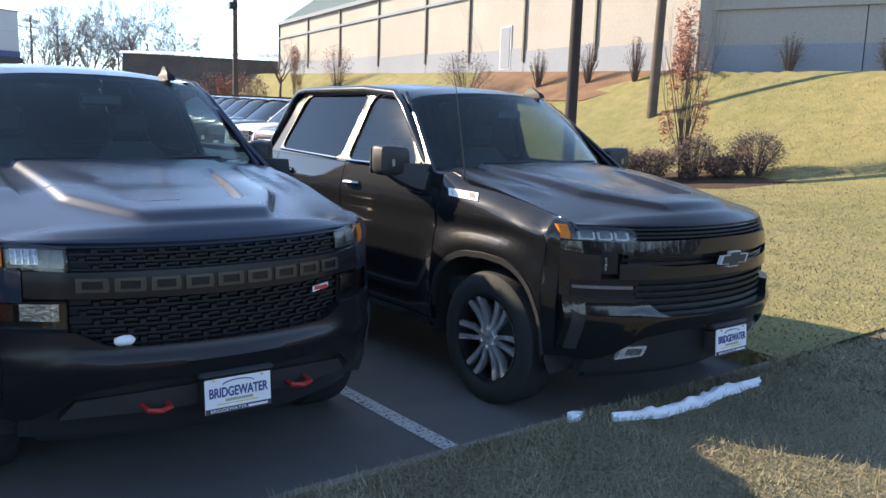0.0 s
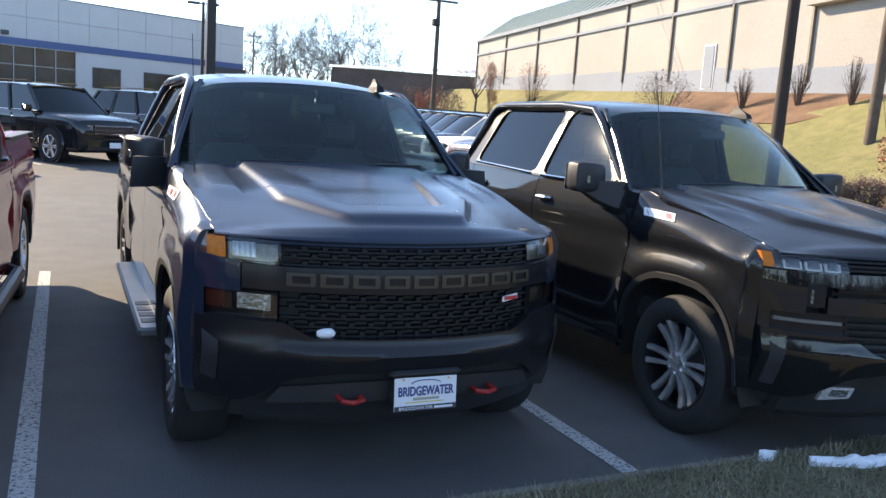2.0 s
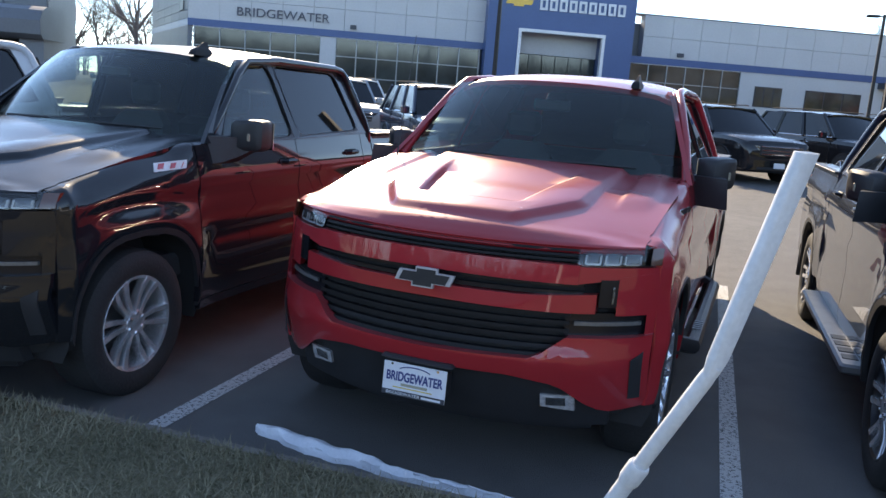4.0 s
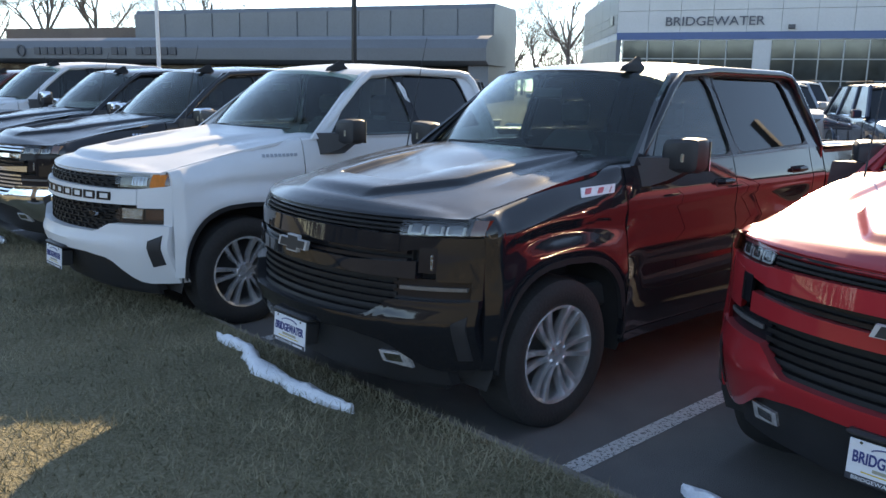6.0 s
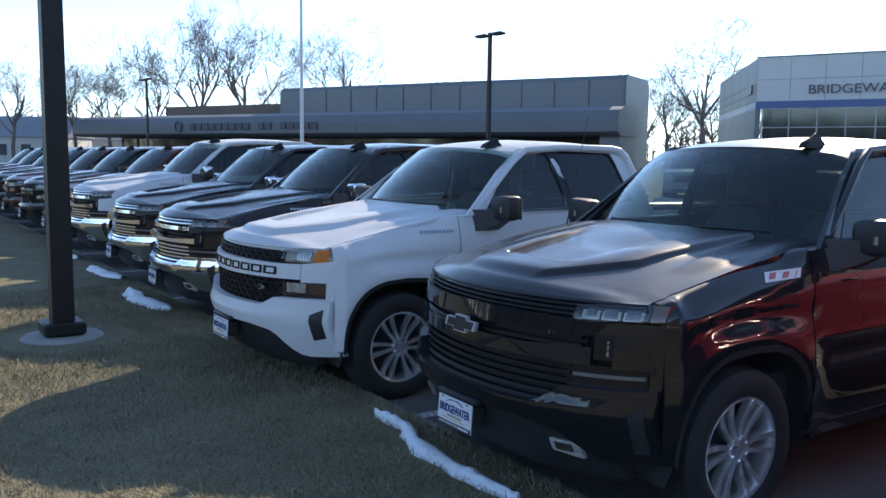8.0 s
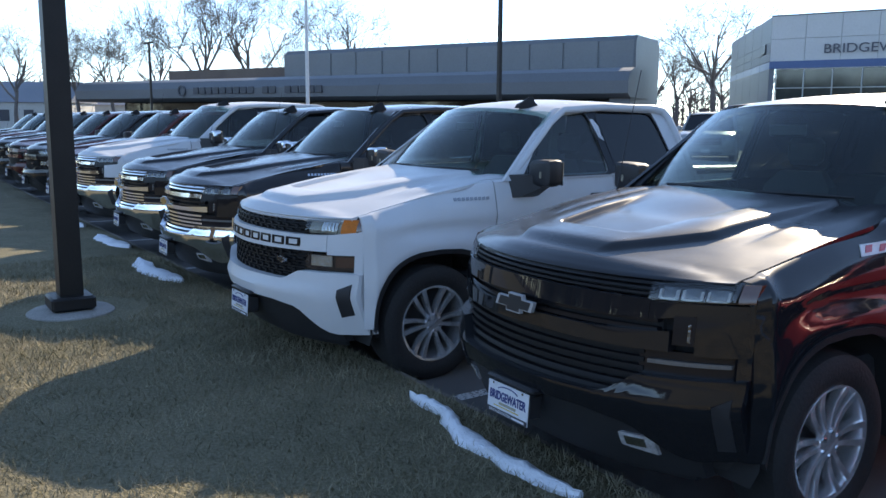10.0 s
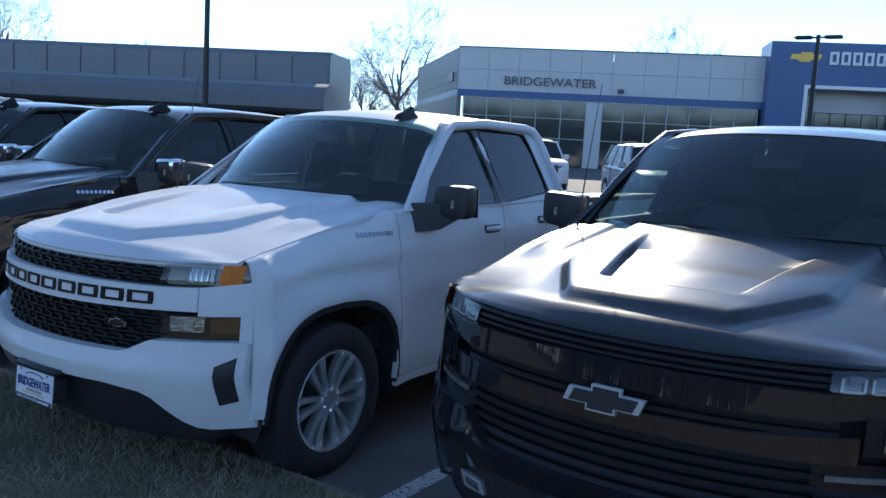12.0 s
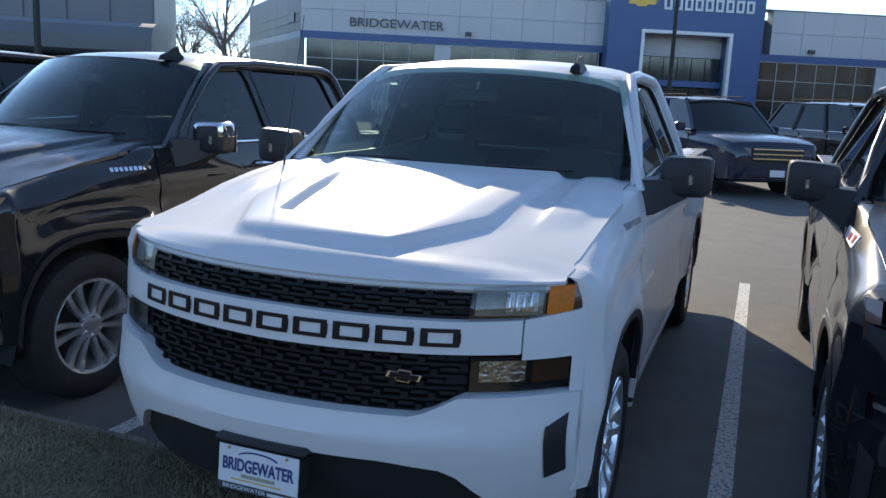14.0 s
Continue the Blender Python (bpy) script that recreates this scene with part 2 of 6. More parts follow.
POLE_DARK = mat("dark_bronze_pole", (0.015, 0.013, 0.012), 0.5, 0.2, 0.3)
POLE_WOOD = mat("weathered_pole_wood", (0.1, 0.075, 0.06), 0.9, 0, 0.35, 3, 40, 0.6)
POLE_WHITE = mat("white_pole", (0.6, 0.6, 0.6), 0.4, 0, 0.1)
PVC = mat("white_pvc", (0.7, 0.71, 0.72), 0.45, 0, 0.12, 5, 50, 0.1)
BARK = mat("bark", (0.12, 0.095, 0.08), 0.9, 0, 0.3, 8, 60, 0.5)
BARK_RED = mat("reddish_twigs", (0.12, 0.08, 0.065), 0.9, 0, 0.3, 8, 60)
RUST_LEAF = mat("rust_leaves", (0.36, 0.14, 0.08), 0.8, 0, 0.4, 3, 30)
SHRUB = mat("shrub_twigs", (0.19, 0.12, 0.095), 0.9, 0, 0.4, 3, 30)
EVERGREEN = mat("dull_evergreen", (0.05, 0.06, 0.025), 0.9, 0, 0.4, 3, 30)
FAR_WOOD = mat("far_bare_wood", (0.13, 0.11, 0.105), 0.95, 0, 0.25, 0.3, 3)
YELLOW = mat("yellow_guard", (0.6, 0.42, 0.03), 0.5)
WIRE = mat("black_wire", (0.02, 0.02, 0.02), 0.6)
HOUSE = mat("pale_siding", (0.5, 0.5, 0.48), 0.8)
GRASS = mat("grass_blades", (0.075, 0.075, 0.04), 0.85, 0, 0.4, 2.5, 70, color2=(0.38, 0.33, 0.22))
EMBLEM = mat("satin_silver_emblem", (0.5, 0.52, 0.55), 0.35, 0.3, 0.06)
BRONZE = mat("dark_bronze_trim", (0.06, 0.05, 0.035), 0.4, 0.5)
BROWN_LENS = mat("smoked_amber_lens", (0.09, 0.03, 0.015), 0.2, coat=1.0)


# ---- mesh helpers ----
def mesh(name, verts, faces, material, parent=None, label="", smooth=True):
    """One mesh object, under a thing or part if one is given."""
    me = bpy.data.meshes.new(name)
    me.from_pydata([tuple(v) for v in verts], [], faces)
    me.materials.append(material)
    if smooth:
        me.shade_smooth()
        me.set_sharp_from_angle(angle=radians(34))
    me.validate()
    ob = new(name, me)
    ob.parent = parent
    if label:
        tagged(ob, label)
    return ob


class Bag:
    """Vertices and faces gathered for one mesh."""

    def __init__(self):
        self.v, self.f = [], []

    def add(self, verts, faces):
        n = len(self.v)
        self.v += [tuple(v) for v in verts]
        self.f += [tuple(i + n for i in f) for f in faces]
        return self

    def box(self, x0, x1, y0, y1, z0, z1, c=0.0):
        """A box with its upright and level edges cut by c."""
        c = min(c, abs(x1 - x0) * 0.45, abs(y1 - y0) * 0.45, abs(z1 - z0) * 0.45)
        if c <= 0:
            v = [(x, y, z) for z in (z0, z1) for x, y in ((x0, y0), (x1, y0), (x1, y1), (x0, y1))]
            return self.add(v, [(3, 2, 1, 0), (4, 5, 6, 7), (0, 1, 5, 4), (1, 2, 6, 5), (2, 3, 7, 6), (3, 0, 4, 7)])
        rings = []
        for z, d in ((z0, c), (z0 + c, 0), (z1 - c, 0), (z1, c)):
            a0, a1, b0, b1 = x0 + d, x1 - d, y0 + d, y1 - d
            rings.append([(a0 + c, b0, z), (a1 - c, b0, z), (a1, b0 + c, z), (a1, b1 - c, z), (a1 - c, b1, z), (a0 + c, b1, z), (a0, b1 - c, z), (a0, b0 + c, z)])
        return self.rings(rings)

    def rings(self, rings, caps=True, closed=False):
        """Skin over rings of equal length."""
        n, k = len(rings[0]), len(rings)
        v = [p for r in rings for p in r]
        f = []
        for i in range(k if closed else k - 1):
            a, b = i * n, ((i + 1) % k) * n
            f += [(a + j, a + (j + 1) % n, b + (j + 1) % n, b + j) for j in range(n)]
        if caps and not closed:
            f += [tuple(range(n - 1, -1, -1)), tuple(range((k - 1) * n, k * n))]
        return self.add(v, f)

    def tube(self, pts, radii, n=8, caps=True):
        pts = [Vector(p) for p in pts]
        rings = []
        for i, p in enumerate(pts):
            d = (pts[min(i + 1, len(pts) - 1)] - pts[max(i - 1, 0)]).normalized()
            a = d.orthogonal().normalized() if i == 0 else (a - d * a.dot(d)).normalized()
            b = d.cross(a)
            r = radii[i] if isinstance(radii, (list, tuple)) else radii
            rings.append([p + r * (math.cos(t) * a + math.sin(t) * b) for t in (2 * math.pi * j / n for j in range(n))])
        return self.rings(rings, caps)

    def lathe(self, prof, n=32, axis="x"):
        """Turn (along, radius) pairs about the axis."""
        rings = []
        for a, r in prof:
            ring = []
            for j in range(n):
                t = 2 * math.pi * j / n
                c, s = r * math.cos(t), r * math.sin(t)
                ring.append((a, c, s) if axis == "x" else (c, s, a))
            rings.append(ring)
        return self.rings(rings, False)

    def grid(self, rows):
        n = len(rows[0])
        v = [p for r in rows for p in r]
        return self.add(v, [(i * n + j, i * n + j + 1, (i + 1) * n + j + 1, (i + 1) * n + j) for i in range(len(rows) - 1) for j in range(n - 1)])

    def slab(self, rows, off):
        """A grid with thickness: its copy moved by off closes it."""
        n, k = len(rows[0]), len(rows)
        o = Vector(off)
        v = [Vector(p) for r in rows for p in r]
        m = len(v)
        v += [p + o for p in v]
        f = []
        for i in range(k - 1):
            for j in range(n - 1):
                a = (i * n + j, i * n + j + 1, (i + 1) * n + j + 1, (i + 1) * n + j)
                f += [a, tuple(q + m for q in reversed(a))]
        edge = [j for j in range(n)] + [i * n + n - 1 for i in range(1, k)] + [(k - 1) * n + j for j in range(n - 2, -1, -1)] + [i * n for i in range(k - 2, 0, -1)]
        for a, b in zip(edge, edge[1:] + edge[:1]):
            f.append((b, a, a + m, b + m))
        return self.add(v, f)

    def out(self, name, material, parent=None, label="", smooth=True):
        return mesh(name, self.v, self.f, material, parent, label, smooth)


def lerp(table, t):
    return float(np.interp(t, [a for a, _ in table], [b for _, b in table]))


def empty(name, m, label, category, group=""):
    ob = new(name)
    ob.empty_display_size = 0.2
    ob.matrix_world = m
    return tagged(ob, label, category, group)


def lettering(text, height, depth, parent, material, m, name="lettering", width=None, bold=0.0):
    """Raised writing in the built-in font, turned to a mesh."""
    cu = bpy.data.curves.new("text", "FONT")
    cu.body, cu.align_x, cu.align_y, cu.extrude, cu.size = text, "CENTER", "CENTER", depth / 2, height * 1.4
    cu.offset = bold
    tmp = bpy.data.objects.new("text", cu)
    scene.collection.objects.link(tmp)
    bpy.context.view_layer.update()
    me = bpy.data.meshes.new_from_object(tmp.evaluated_get(bpy.context.evaluated_depsgraph_get()))
    bpy.data.objects.remove(tmp)
    if width:
        xs = [v.co.x for v in me.vertices]
        me.transform(Matrix.Diagonal((width / (max(xs) - min(xs)), 1, 1, 1)))
    me.materials.clear()
    me.materials.append(material)
    ob = new(name, me)
    ob.parent = parent
    ob.matrix_basis = m
    return ob


# ---- pickup trucks: local front towards -y, driver's side +x, ground at z 0 ----
HUB_Z, TYRE_R, RIM_R, AXLE_F, AXLE_R = 0.4, 0.41, 0.268, 0.98, 4.73
ARCH_W, ARCH_H, ARCH_P = 0.52, 0.54, 2.7


def ease(t):
    t = min(1, max(0, t))
    return t * t * (3 - 2 * t)


def nose(x):
    x = min(abs(x), 1.05)
    return 0.02 + 0.329 * x ** 2 + 0.158 * x ** 6


NOSE_TABLE = [(nose(k / 100), k / 100) for k in range(101)]


NOSE_Z = [(0.2, 0.16), (0.34, 0.09), (0.46, 0.03), (0.6, -0.02), (0.66, -0.035), (0.72, -0.01), (0.9, 0.0), (1.0, 0.005), (1.1, 0.02), (1.16, 0.05)]


def front_rows(xa, xb, top, bot, out=0.0, nx=12, nz=4):
    rows = []
    for i in range(nz + 1):
        row = []
        for j in range(nx + 1):
            x = xa + (xb - xa) * j / nx
            t = lerp(top, abs(x)) if isinstance(top, list) else top
            b = lerp(bot, abs(x)) if isinstance(bot, list) else bot
            z = b + (t - b) * i / nz
            row.append((x, nose(x) + lerp(NOSE_Z, z) - out, z))
        rows.append(row)
    return rows


def front_piece(name, xa, xb, top, bot, material, parent, out=0.0, depth=0.03, label="", nx=12, nz=4, bag=None):
    b = bag or Bag()
    b.slab(front_rows(xa, xb, top, bot, out, nx, nz), (0, depth, 0))
    return b if bag else b.out(name, material, parent, label)


def side_x(y, z):
    w = max(0.86, lerp(NOSE_TABLE, y))
    w += lerp([(0.3, -0.03), (0.5, -0.01), (0.62, -0.012), (0.72, 0.0), (1.0, 0.0), (1.1, -0.006), (1.2, -0.022), (1.3, -0.045), (1.4, -0.075)], z)
    for yc in (AXLE_F + 0.03, AXLE_R + 0.03):
        q = ((abs(y - yc) / ARCH_W) ** ARCH_P + (max(0.0, z - HUB_Z + 0.02) / ARCH_H) ** ARCH_P) ** (1 / ARCH_P)
        w += 0.024 * (1 - ease((q - 1.03) / 0.3))
    w -= 0.022 * math.exp(-(((z - 1.06) / 0.07) ** 2)) * ease((y - 0.62) / 0.3)
    w -= 0.055 * max(0.0, 1 - max(0.0, fender_top(y) - z) / 0.13) ** 2 * (1 - ease((y - 1.25) / 0.3)) * ease((y - 0.4) / 0.2)
    if 1.6 < y < 4.0:
        w -= 0.02 * math.exp(-(((z - 0.78) / 0.13) ** 2))
    w += 0.012 * math.exp(-(((z - 1.13 - 0.02 * (y - 2)) / 0.035) ** 2))
    return w


def fender_top(y):
    return lerp([(0.4, 1.142), (0.6, 1.188), (1.0, 1.275), (1.5, 1.355), (1.9, 1.375), (2.7, 1.385), (3.6, 1.41), (4.2, 1.4), (5.9, 1.38)], y)


def arch_z(d):
    """Height of the squarish wheel arch at d metres from the axle."""
    d = min(1.0, abs(d) / ARCH_W)
    return HUB_Z - 0.02 + ARCH_H * (1 - d ** ARCH_P) ** (1 / ARCH_P)


def side_low(y, sill):
    z = sill
    for yc in (AXLE_F + 0.03, AXLE_R + 0.03):
        if abs(y - yc) < ARCH_W:
            z = max(z, arch_z(y - yc))
    return z


def side_piece(name, y0, y1, s, material, parent, sill=0.42, top=None, lip=0.062, thick=0.03, label=""):
    ys = [y0 + (y1 - y0) * i / 12 for i in range(13)]
    for yc in (AXLE_F + 0.03, AXLE_R + 0.03):
        ys += [yc + ARCH_W * math.copysign(abs(math.sin(radians(a))) ** 0.6, a) for a in range(-90, 91, 6)]
    ys = sorted({round(y, 4) for y in ys if y0 <= y <= y1})
    nz = 14
    rows = []
    for y in ys:
        lo, hi = side_low(y, sill), top if top else fender_top(y)
        row = [(s * (side_x(y, lo + (hi - lo) * k / nz)), y, lo + (hi - lo) * k / nz) for k in range(nz + 1)]
        row[0] = (row[0][0] - s * 0.006, row[0][1], row[0][2])
        if lip:
            row.append((s * (side_x(y, hi) - 0.02), y, hi + 0.014))
            row.append((s * (side_x(y, hi) - lip), y, hi + 0.016))
        rows.append(row)
    return Bag().slab(rows, (-s * thick, 0, 0)).out(name, material, parent, label)


def bulge_w(y):
    return lerp([(0.2, 0.3), (0.62, 0.55), (1.5, 0.6)], y)


def inset_w(y):
    return lerp([(0.4, 0.26), (1.3, 0.42)], y)


def hood_z(x, y, v, yc):
    """Hood height: crowned, with a raised centre, a sunken panel in it and outer ridges."""
    zc = lerp([(0, 1.165), (0.05, 1.215), (0.15, 1.245), (0.5, 1.325), (1, 1.4)], v)
    ze = fender_top(y) + 0.019
    k = min(1, abs(x) / 0.87) ** 2.4
    z = zc * (1 - k) + ze * k
    z += 0.03 * ease((bulge_w(yc) - abs(x)) / 0.06) * ease((yc - 0.2) / 0.1)
    z -= 0.037 * ease((inset_w(yc) - abs(x)) / 0.05) * ease((yc - 0.45) / 0.045) * (1 - ease((yc - 0.85) / 0.5))
    return z + 0.014 * ease((abs(x) - 0.64) / 0.05) * ease((0.83 - abs(x)) / 0.06) * ease((yc - 0.55) / 0.3)


def hood(material, parent):
    ycs = [0.105, 0.12, 0.14, 0.17, 0.2, 0.22, 0.24, 0.26, 0.28, 0.3, 0.35, 0.4, 0.43, 0.45, 0.458, 0.465, 0.473, 0.48, 0.488, 0.495, 0.52] + list(np.linspace(0.58, 1.49, 24))
    rows = []
    for yc in ycs:
        v = (yc - 0.105) / 1.385
        i1, b1 = inset_w(yc), bulge_w(yc)
        b1 = max(b1, i1 + 0.065)
        cuts = [(0, i1 - 0.04, 4), (i1 - 0.04, i1, 5), (i1, b1 - 0.06, 2), (b1 - 0.06, b1, 5), (b1, 0.645, 2), (0.645, 0.69, 4), (0.69, 0.77, 2), (0.77, 0.83, 4), (0.83, 0.87, 2)]
        half = [a + (c - a) * q / n for a, c, n in cuts for q in range(n)] + [0.87]
        row = []
        for x in [-h for h in reversed(half[1:])] + half:
            y0, y1 = nose(x) + 0.062, 1.45 + 0.32 * (x / 0.82) ** 2
            y = y0 + (y1 - y0) * v
            edge = side_x(max(y, 0.45), fender_top(y)) - 0.067
            wide = math.copysign(max(0, abs(x) - 0.69) / 0.18 * (edge - 0.87), x)
            row.append((x + wide, y, hood_z(x, y, v, yc)))
        rows.append(row)
    lipped = [[(x, y + 0.006, 1.142) for x, y, z in rows[0]], [(x, y - 0.008, 1.155) for x, y, z in rows[0]]]
    return Bag().slab(lipped + rows, (0, 0.004, -0.02)).out("hood", material, parent)


def cab_x(z):
    return 0.945 - (z - 1.38) * 0.45 - max(0, z - 1.8) ** 2 * 2.0


def pane_loop(poly, n=5, rnd=0.0):
    """Corners (y, z) to an evenly split loop, corners cut by rnd."""
    pts = []
    k = len(poly)
    for i, p in enumerate(poly):
        p, a, b = Vector(p), Vector(poly[i - 1]), Vector(poly[(i + 1) % k])
        if rnd:
            pa, pb = p + (a - p).normalized() * rnd, p + (b - p).normalized() * rnd
            pts += [pa, (pa + pb + 2 * p) / 4, pb]
        else:
            pts += [p, p, p]
    res = []
    for i, p in enumerate(pts):
        q = pts[(i + 1) % len(pts)]
        m = n if i % 3 == 2 else 1
        res += [p.lerp(q, j / m) for j in range(m)]
    return res


def cab_pane(poly, s, material, parent, rnd=0.05, inset=0.0, name="side_window"):
    loop = pane_loop(poly, 5, rnd)
    outer = [(s * (cab_x(q.y) - inset), q.x, q.y) for q in loop]
    inner = [(x - s * 0.006, y, z) for x, y, z in outer]
    n = len(loop)
    f = [tuple(range(n)), tuple(range(2 * n - 1, n - 1, -1))] + [(i, i + n, (i + 1) % n + n, (i + 1) % n) for i in range(n)]
    return mesh(name, outer + inner, f, material, parent)


def cab_ring(outer, inner, s, material, parent, rnd=0.05, name="window_frame", proud=0.0):
    a, b = pane_loop(outer, 5, 0.0), pane_loop(inner, 5, rnd)
    rings = []
    for loop, dx in ((a, -0.03), (a, proud), (b, proud), (b, -0.03)):
        rings.append([(s * (cab_x(q.y) + dx), q.x, q.y) for q in loop])
    return Bag().rings(rings, False).out(name, material, parent)


def wheel(parent, s, y, face, spoke_mat):
    """A wheel: rim barrel with tyre, twin spokes, cap and wheel nuts under it."""
    x0 = 0.955
    prof = [(-0.2, RIM_R - 0.02), (-0.02, RIM_R - 0.03), (0.03, RIM_R - 0.018), (0.038, RIM_R), (0.02, RIM_R + 0.006), (-0.2, RIM_R)]
    rim = Bag().lathe([(s * a, r) for a, r in prof], 40).out("wheel", face, parent)
    rim.location = (s * x0, y, HUB_Z)
    # dark backing disc: the shade between the spokes is put into its colour
    Bag().lathe([(s * -0.12, RIM_R - 0.004), (s * -0.09, 0.2), (s * -0.07, 0.17), (s * -0.06, 0.06), (s * -0.06, 0.001)], 24).out("dark_pocket_back", UNDER, rim)
    tyre = [(-0.21, RIM_R - 0.01), (-0.225, 0.31), (-0.225, 0.37), (-0.2, TYRE_R - 0.008), (-0.15, TYRE_R), (-0.02, TYRE_R), (0.025, TYRE_R - 0.01), (0.045, 0.375), (0.05, 0.33), (0.045, RIM_R + 0.02), (0.03, RIM_R - 0.002)]
    Bag().lathe([(s * a, r) for a, r in tyre], 48).out("tyre", RUBBER, rim)
    n = 6
    for i in range(n):
        for d in (-1, 1):
            b = Bag()
            rows = []
            for k in range(6):
                q = k / 5
                r = 0.045 + (RIM_R - 0.055) * q
                lean = d * (0.24 - 0.07 * q)
                wdt = 0.012 + 0.009 * q
                xo = 0.035 - 0.03 * math.sin(q * math.pi) * 0.6 - 0.012 * (1 - q)
                t = 2 * math.pi * i / n + lean
                c, sn = math.cos(t), math.sin(t)
                ring = []
                for du, dx in ((-wdt, 0.0), (-wdt * 0.8, 0.014), (wdt * 0.8, 0.014), (wdt, 0.0), (wdt * 0.7, -0.035), (-wdt * 0.7, -0.035)):
                    ring.append((s * (xo + dx - 0.012), r * c - du * sn, r * sn + du * c))
                rows.append(ring)
            b.rings(rows).out("spoke", spoke_mat, rim)
    Bag().lathe([(s * 0.0, 0.075), (s * 0.026, 0.07), (s * 0.034, 0.036), (s * 0.036, 0.001)], 20).out("hub_cap", spoke_mat, rim)
    for i in range(6):
        t = 2 * math.pi * (i + 0.5) / 6
        Bag().lathe([(s * 0.02, 0.011), (s * 0.036, 0.011), (s * 0.038, 0.001)], 6).out("wheel_nut", CHROME, rim).location = (0, 0.055 * math.cos(t), 0.055 * math.sin(t))
    return rim


def bow_tie(parent, y, z, w, edge, fill, name="emblem"):
    """The flat cross-shaped emblem: a bright rim with a fill."""
    def shape(k, yo, m, nm, par):
        h = w * 0.165 * k
        cx, sh = w * 0.17 * k, w * 0.05
        o = [(-w / 2 * k - sh * 0.4, -h * 0.55), (-cx - sh, -h * 0.55), (-cx - sh, -h), (cx - sh * 0.2, -h), (cx - sh * 0.2, -h * 0.55), (w / 2 * k - sh, -h * 0.55), (w / 2 * k + sh * 0.4, h * 0.55), (cx + sh, h * 0.55), (cx + sh, h), (-cx + sh * 0.2, h), (-cx + sh * 0.2, h * 0.55), (-w / 2 * k + sh, h * 0.55)]
        n = len(o)
        v = [(a, yo, b) for a, b in o] + [(a, yo + 0.02, b) for a, b in o]
        f = [tuple(range(n)), tuple(range(2 * n - 1, n - 1, -1))] + [(i, (i + 1) % n, (i + 1) % n + n, i + n) for i in range(n)]
        return mesh(nm, v, f, m, par, smooth=False)
    rim = shape(1.0, 0, edge, name, parent)
    rim.location = (0, y, z)
    shape(0.85, -0.003, fill, "emblem_fill", rim)
    return rim


def plate(parent, y=-0.05, z=0.49):
    """The dealer's plate in its holder under the bumper."""
    hold = Bag().box(-0.148, 0.148, 0.0, 0.085, -0.05, 0.07, 0.01).box(-0.175, 0.175, -0.012, 0.085, 0.078, 0.108, 0.012).out("plate_holder", PLASTIC, parent)
    hold.location = (0, y, z)
    hold.rotation_euler = (radians(-4), 0, 0)
    p = Bag().box(-0.1525, 0.1525, -0.008, -0.001, -0.076, 0.076, 0.002).out("dealer_plate", PLATE_W, hold, "white dealer plate with blue writing")
    turn = pose(0, -0.0095, 0.012, 90, 0, 0)
    lettering("BRIDGEWATER", 0.042, 0.002, p, INK, turn, width=0.272, bold=0.0015)
    Bag().box(-0.152, 0.152, -0.0105, -0.008, -0.0755, -0.052).out("frame_strip", SIGN_DARK, p)
    lettering("BRIDGEWATER", 0.014, 0.001, p, PLATE_W, pose(-0.048, -0.0112, -0.064, 90, 0, 0), "strip_lettering", width=0.165)
    Bag().box(0.042, 0.134, -0.0116, -0.0105, -0.069, -0.059).out("address_bar", PLATE_W, p)
    Bag().box(-0.062, 0.066, -0.0095, -0.008, -0.028, -0.016).out("small_text_bar", GREY_INK, p)
    Bag().box(-0.1, 0.09, -0.0095, -0.008, -0.039, -0.035).out("swoosh_bar", YELLOW, p)
    arc = [(0.075 * math.cos(t) , -0.009, 0.044 + 0.02 * math.sin(t)) for t in np.linspace(0.25, 2.9, 12)]
    Bag().tube(arc, 0.003, 4).out("car_outline", INK, p)
    for sx in (-1, 1):
        Bag().tube([(sx * 0.11, -0.012, 0.068), (sx * 0.11, -0.006, 0.068)], 0.006, 8).out("plate_screw", CHROME, p)
    return hold


def door_handle(parent, s, y, z, material):
    x = side_x(y, z)
    base = Bag().box(s * (x - 0.012), s * (x + 0.006), y - 0.1, y + 0.1, z - 0.03, z + 0.03, 0.01) if s > 0 else Bag().box(-x - 0.006, -x + 0.012, y - 0.1, y + 0.1, z - 0.03, z + 0.03, 0.01)
    h = base.out("door_handle", PLASTIC, parent)
    pts = [(s * (x + 0.004), y - 0.085, z + 0.008), (s * (x + 0.034), y - 0.06, z + 0.012), (s * (x + 0.036), y + 0.05, z + 0.012), (s * (x + 0.006), y + 0.085, z + 0.008)]
    Bag().tube(pts, [0.014, 0.017, 0.017, 0.013], 8).out("grip", material, h)


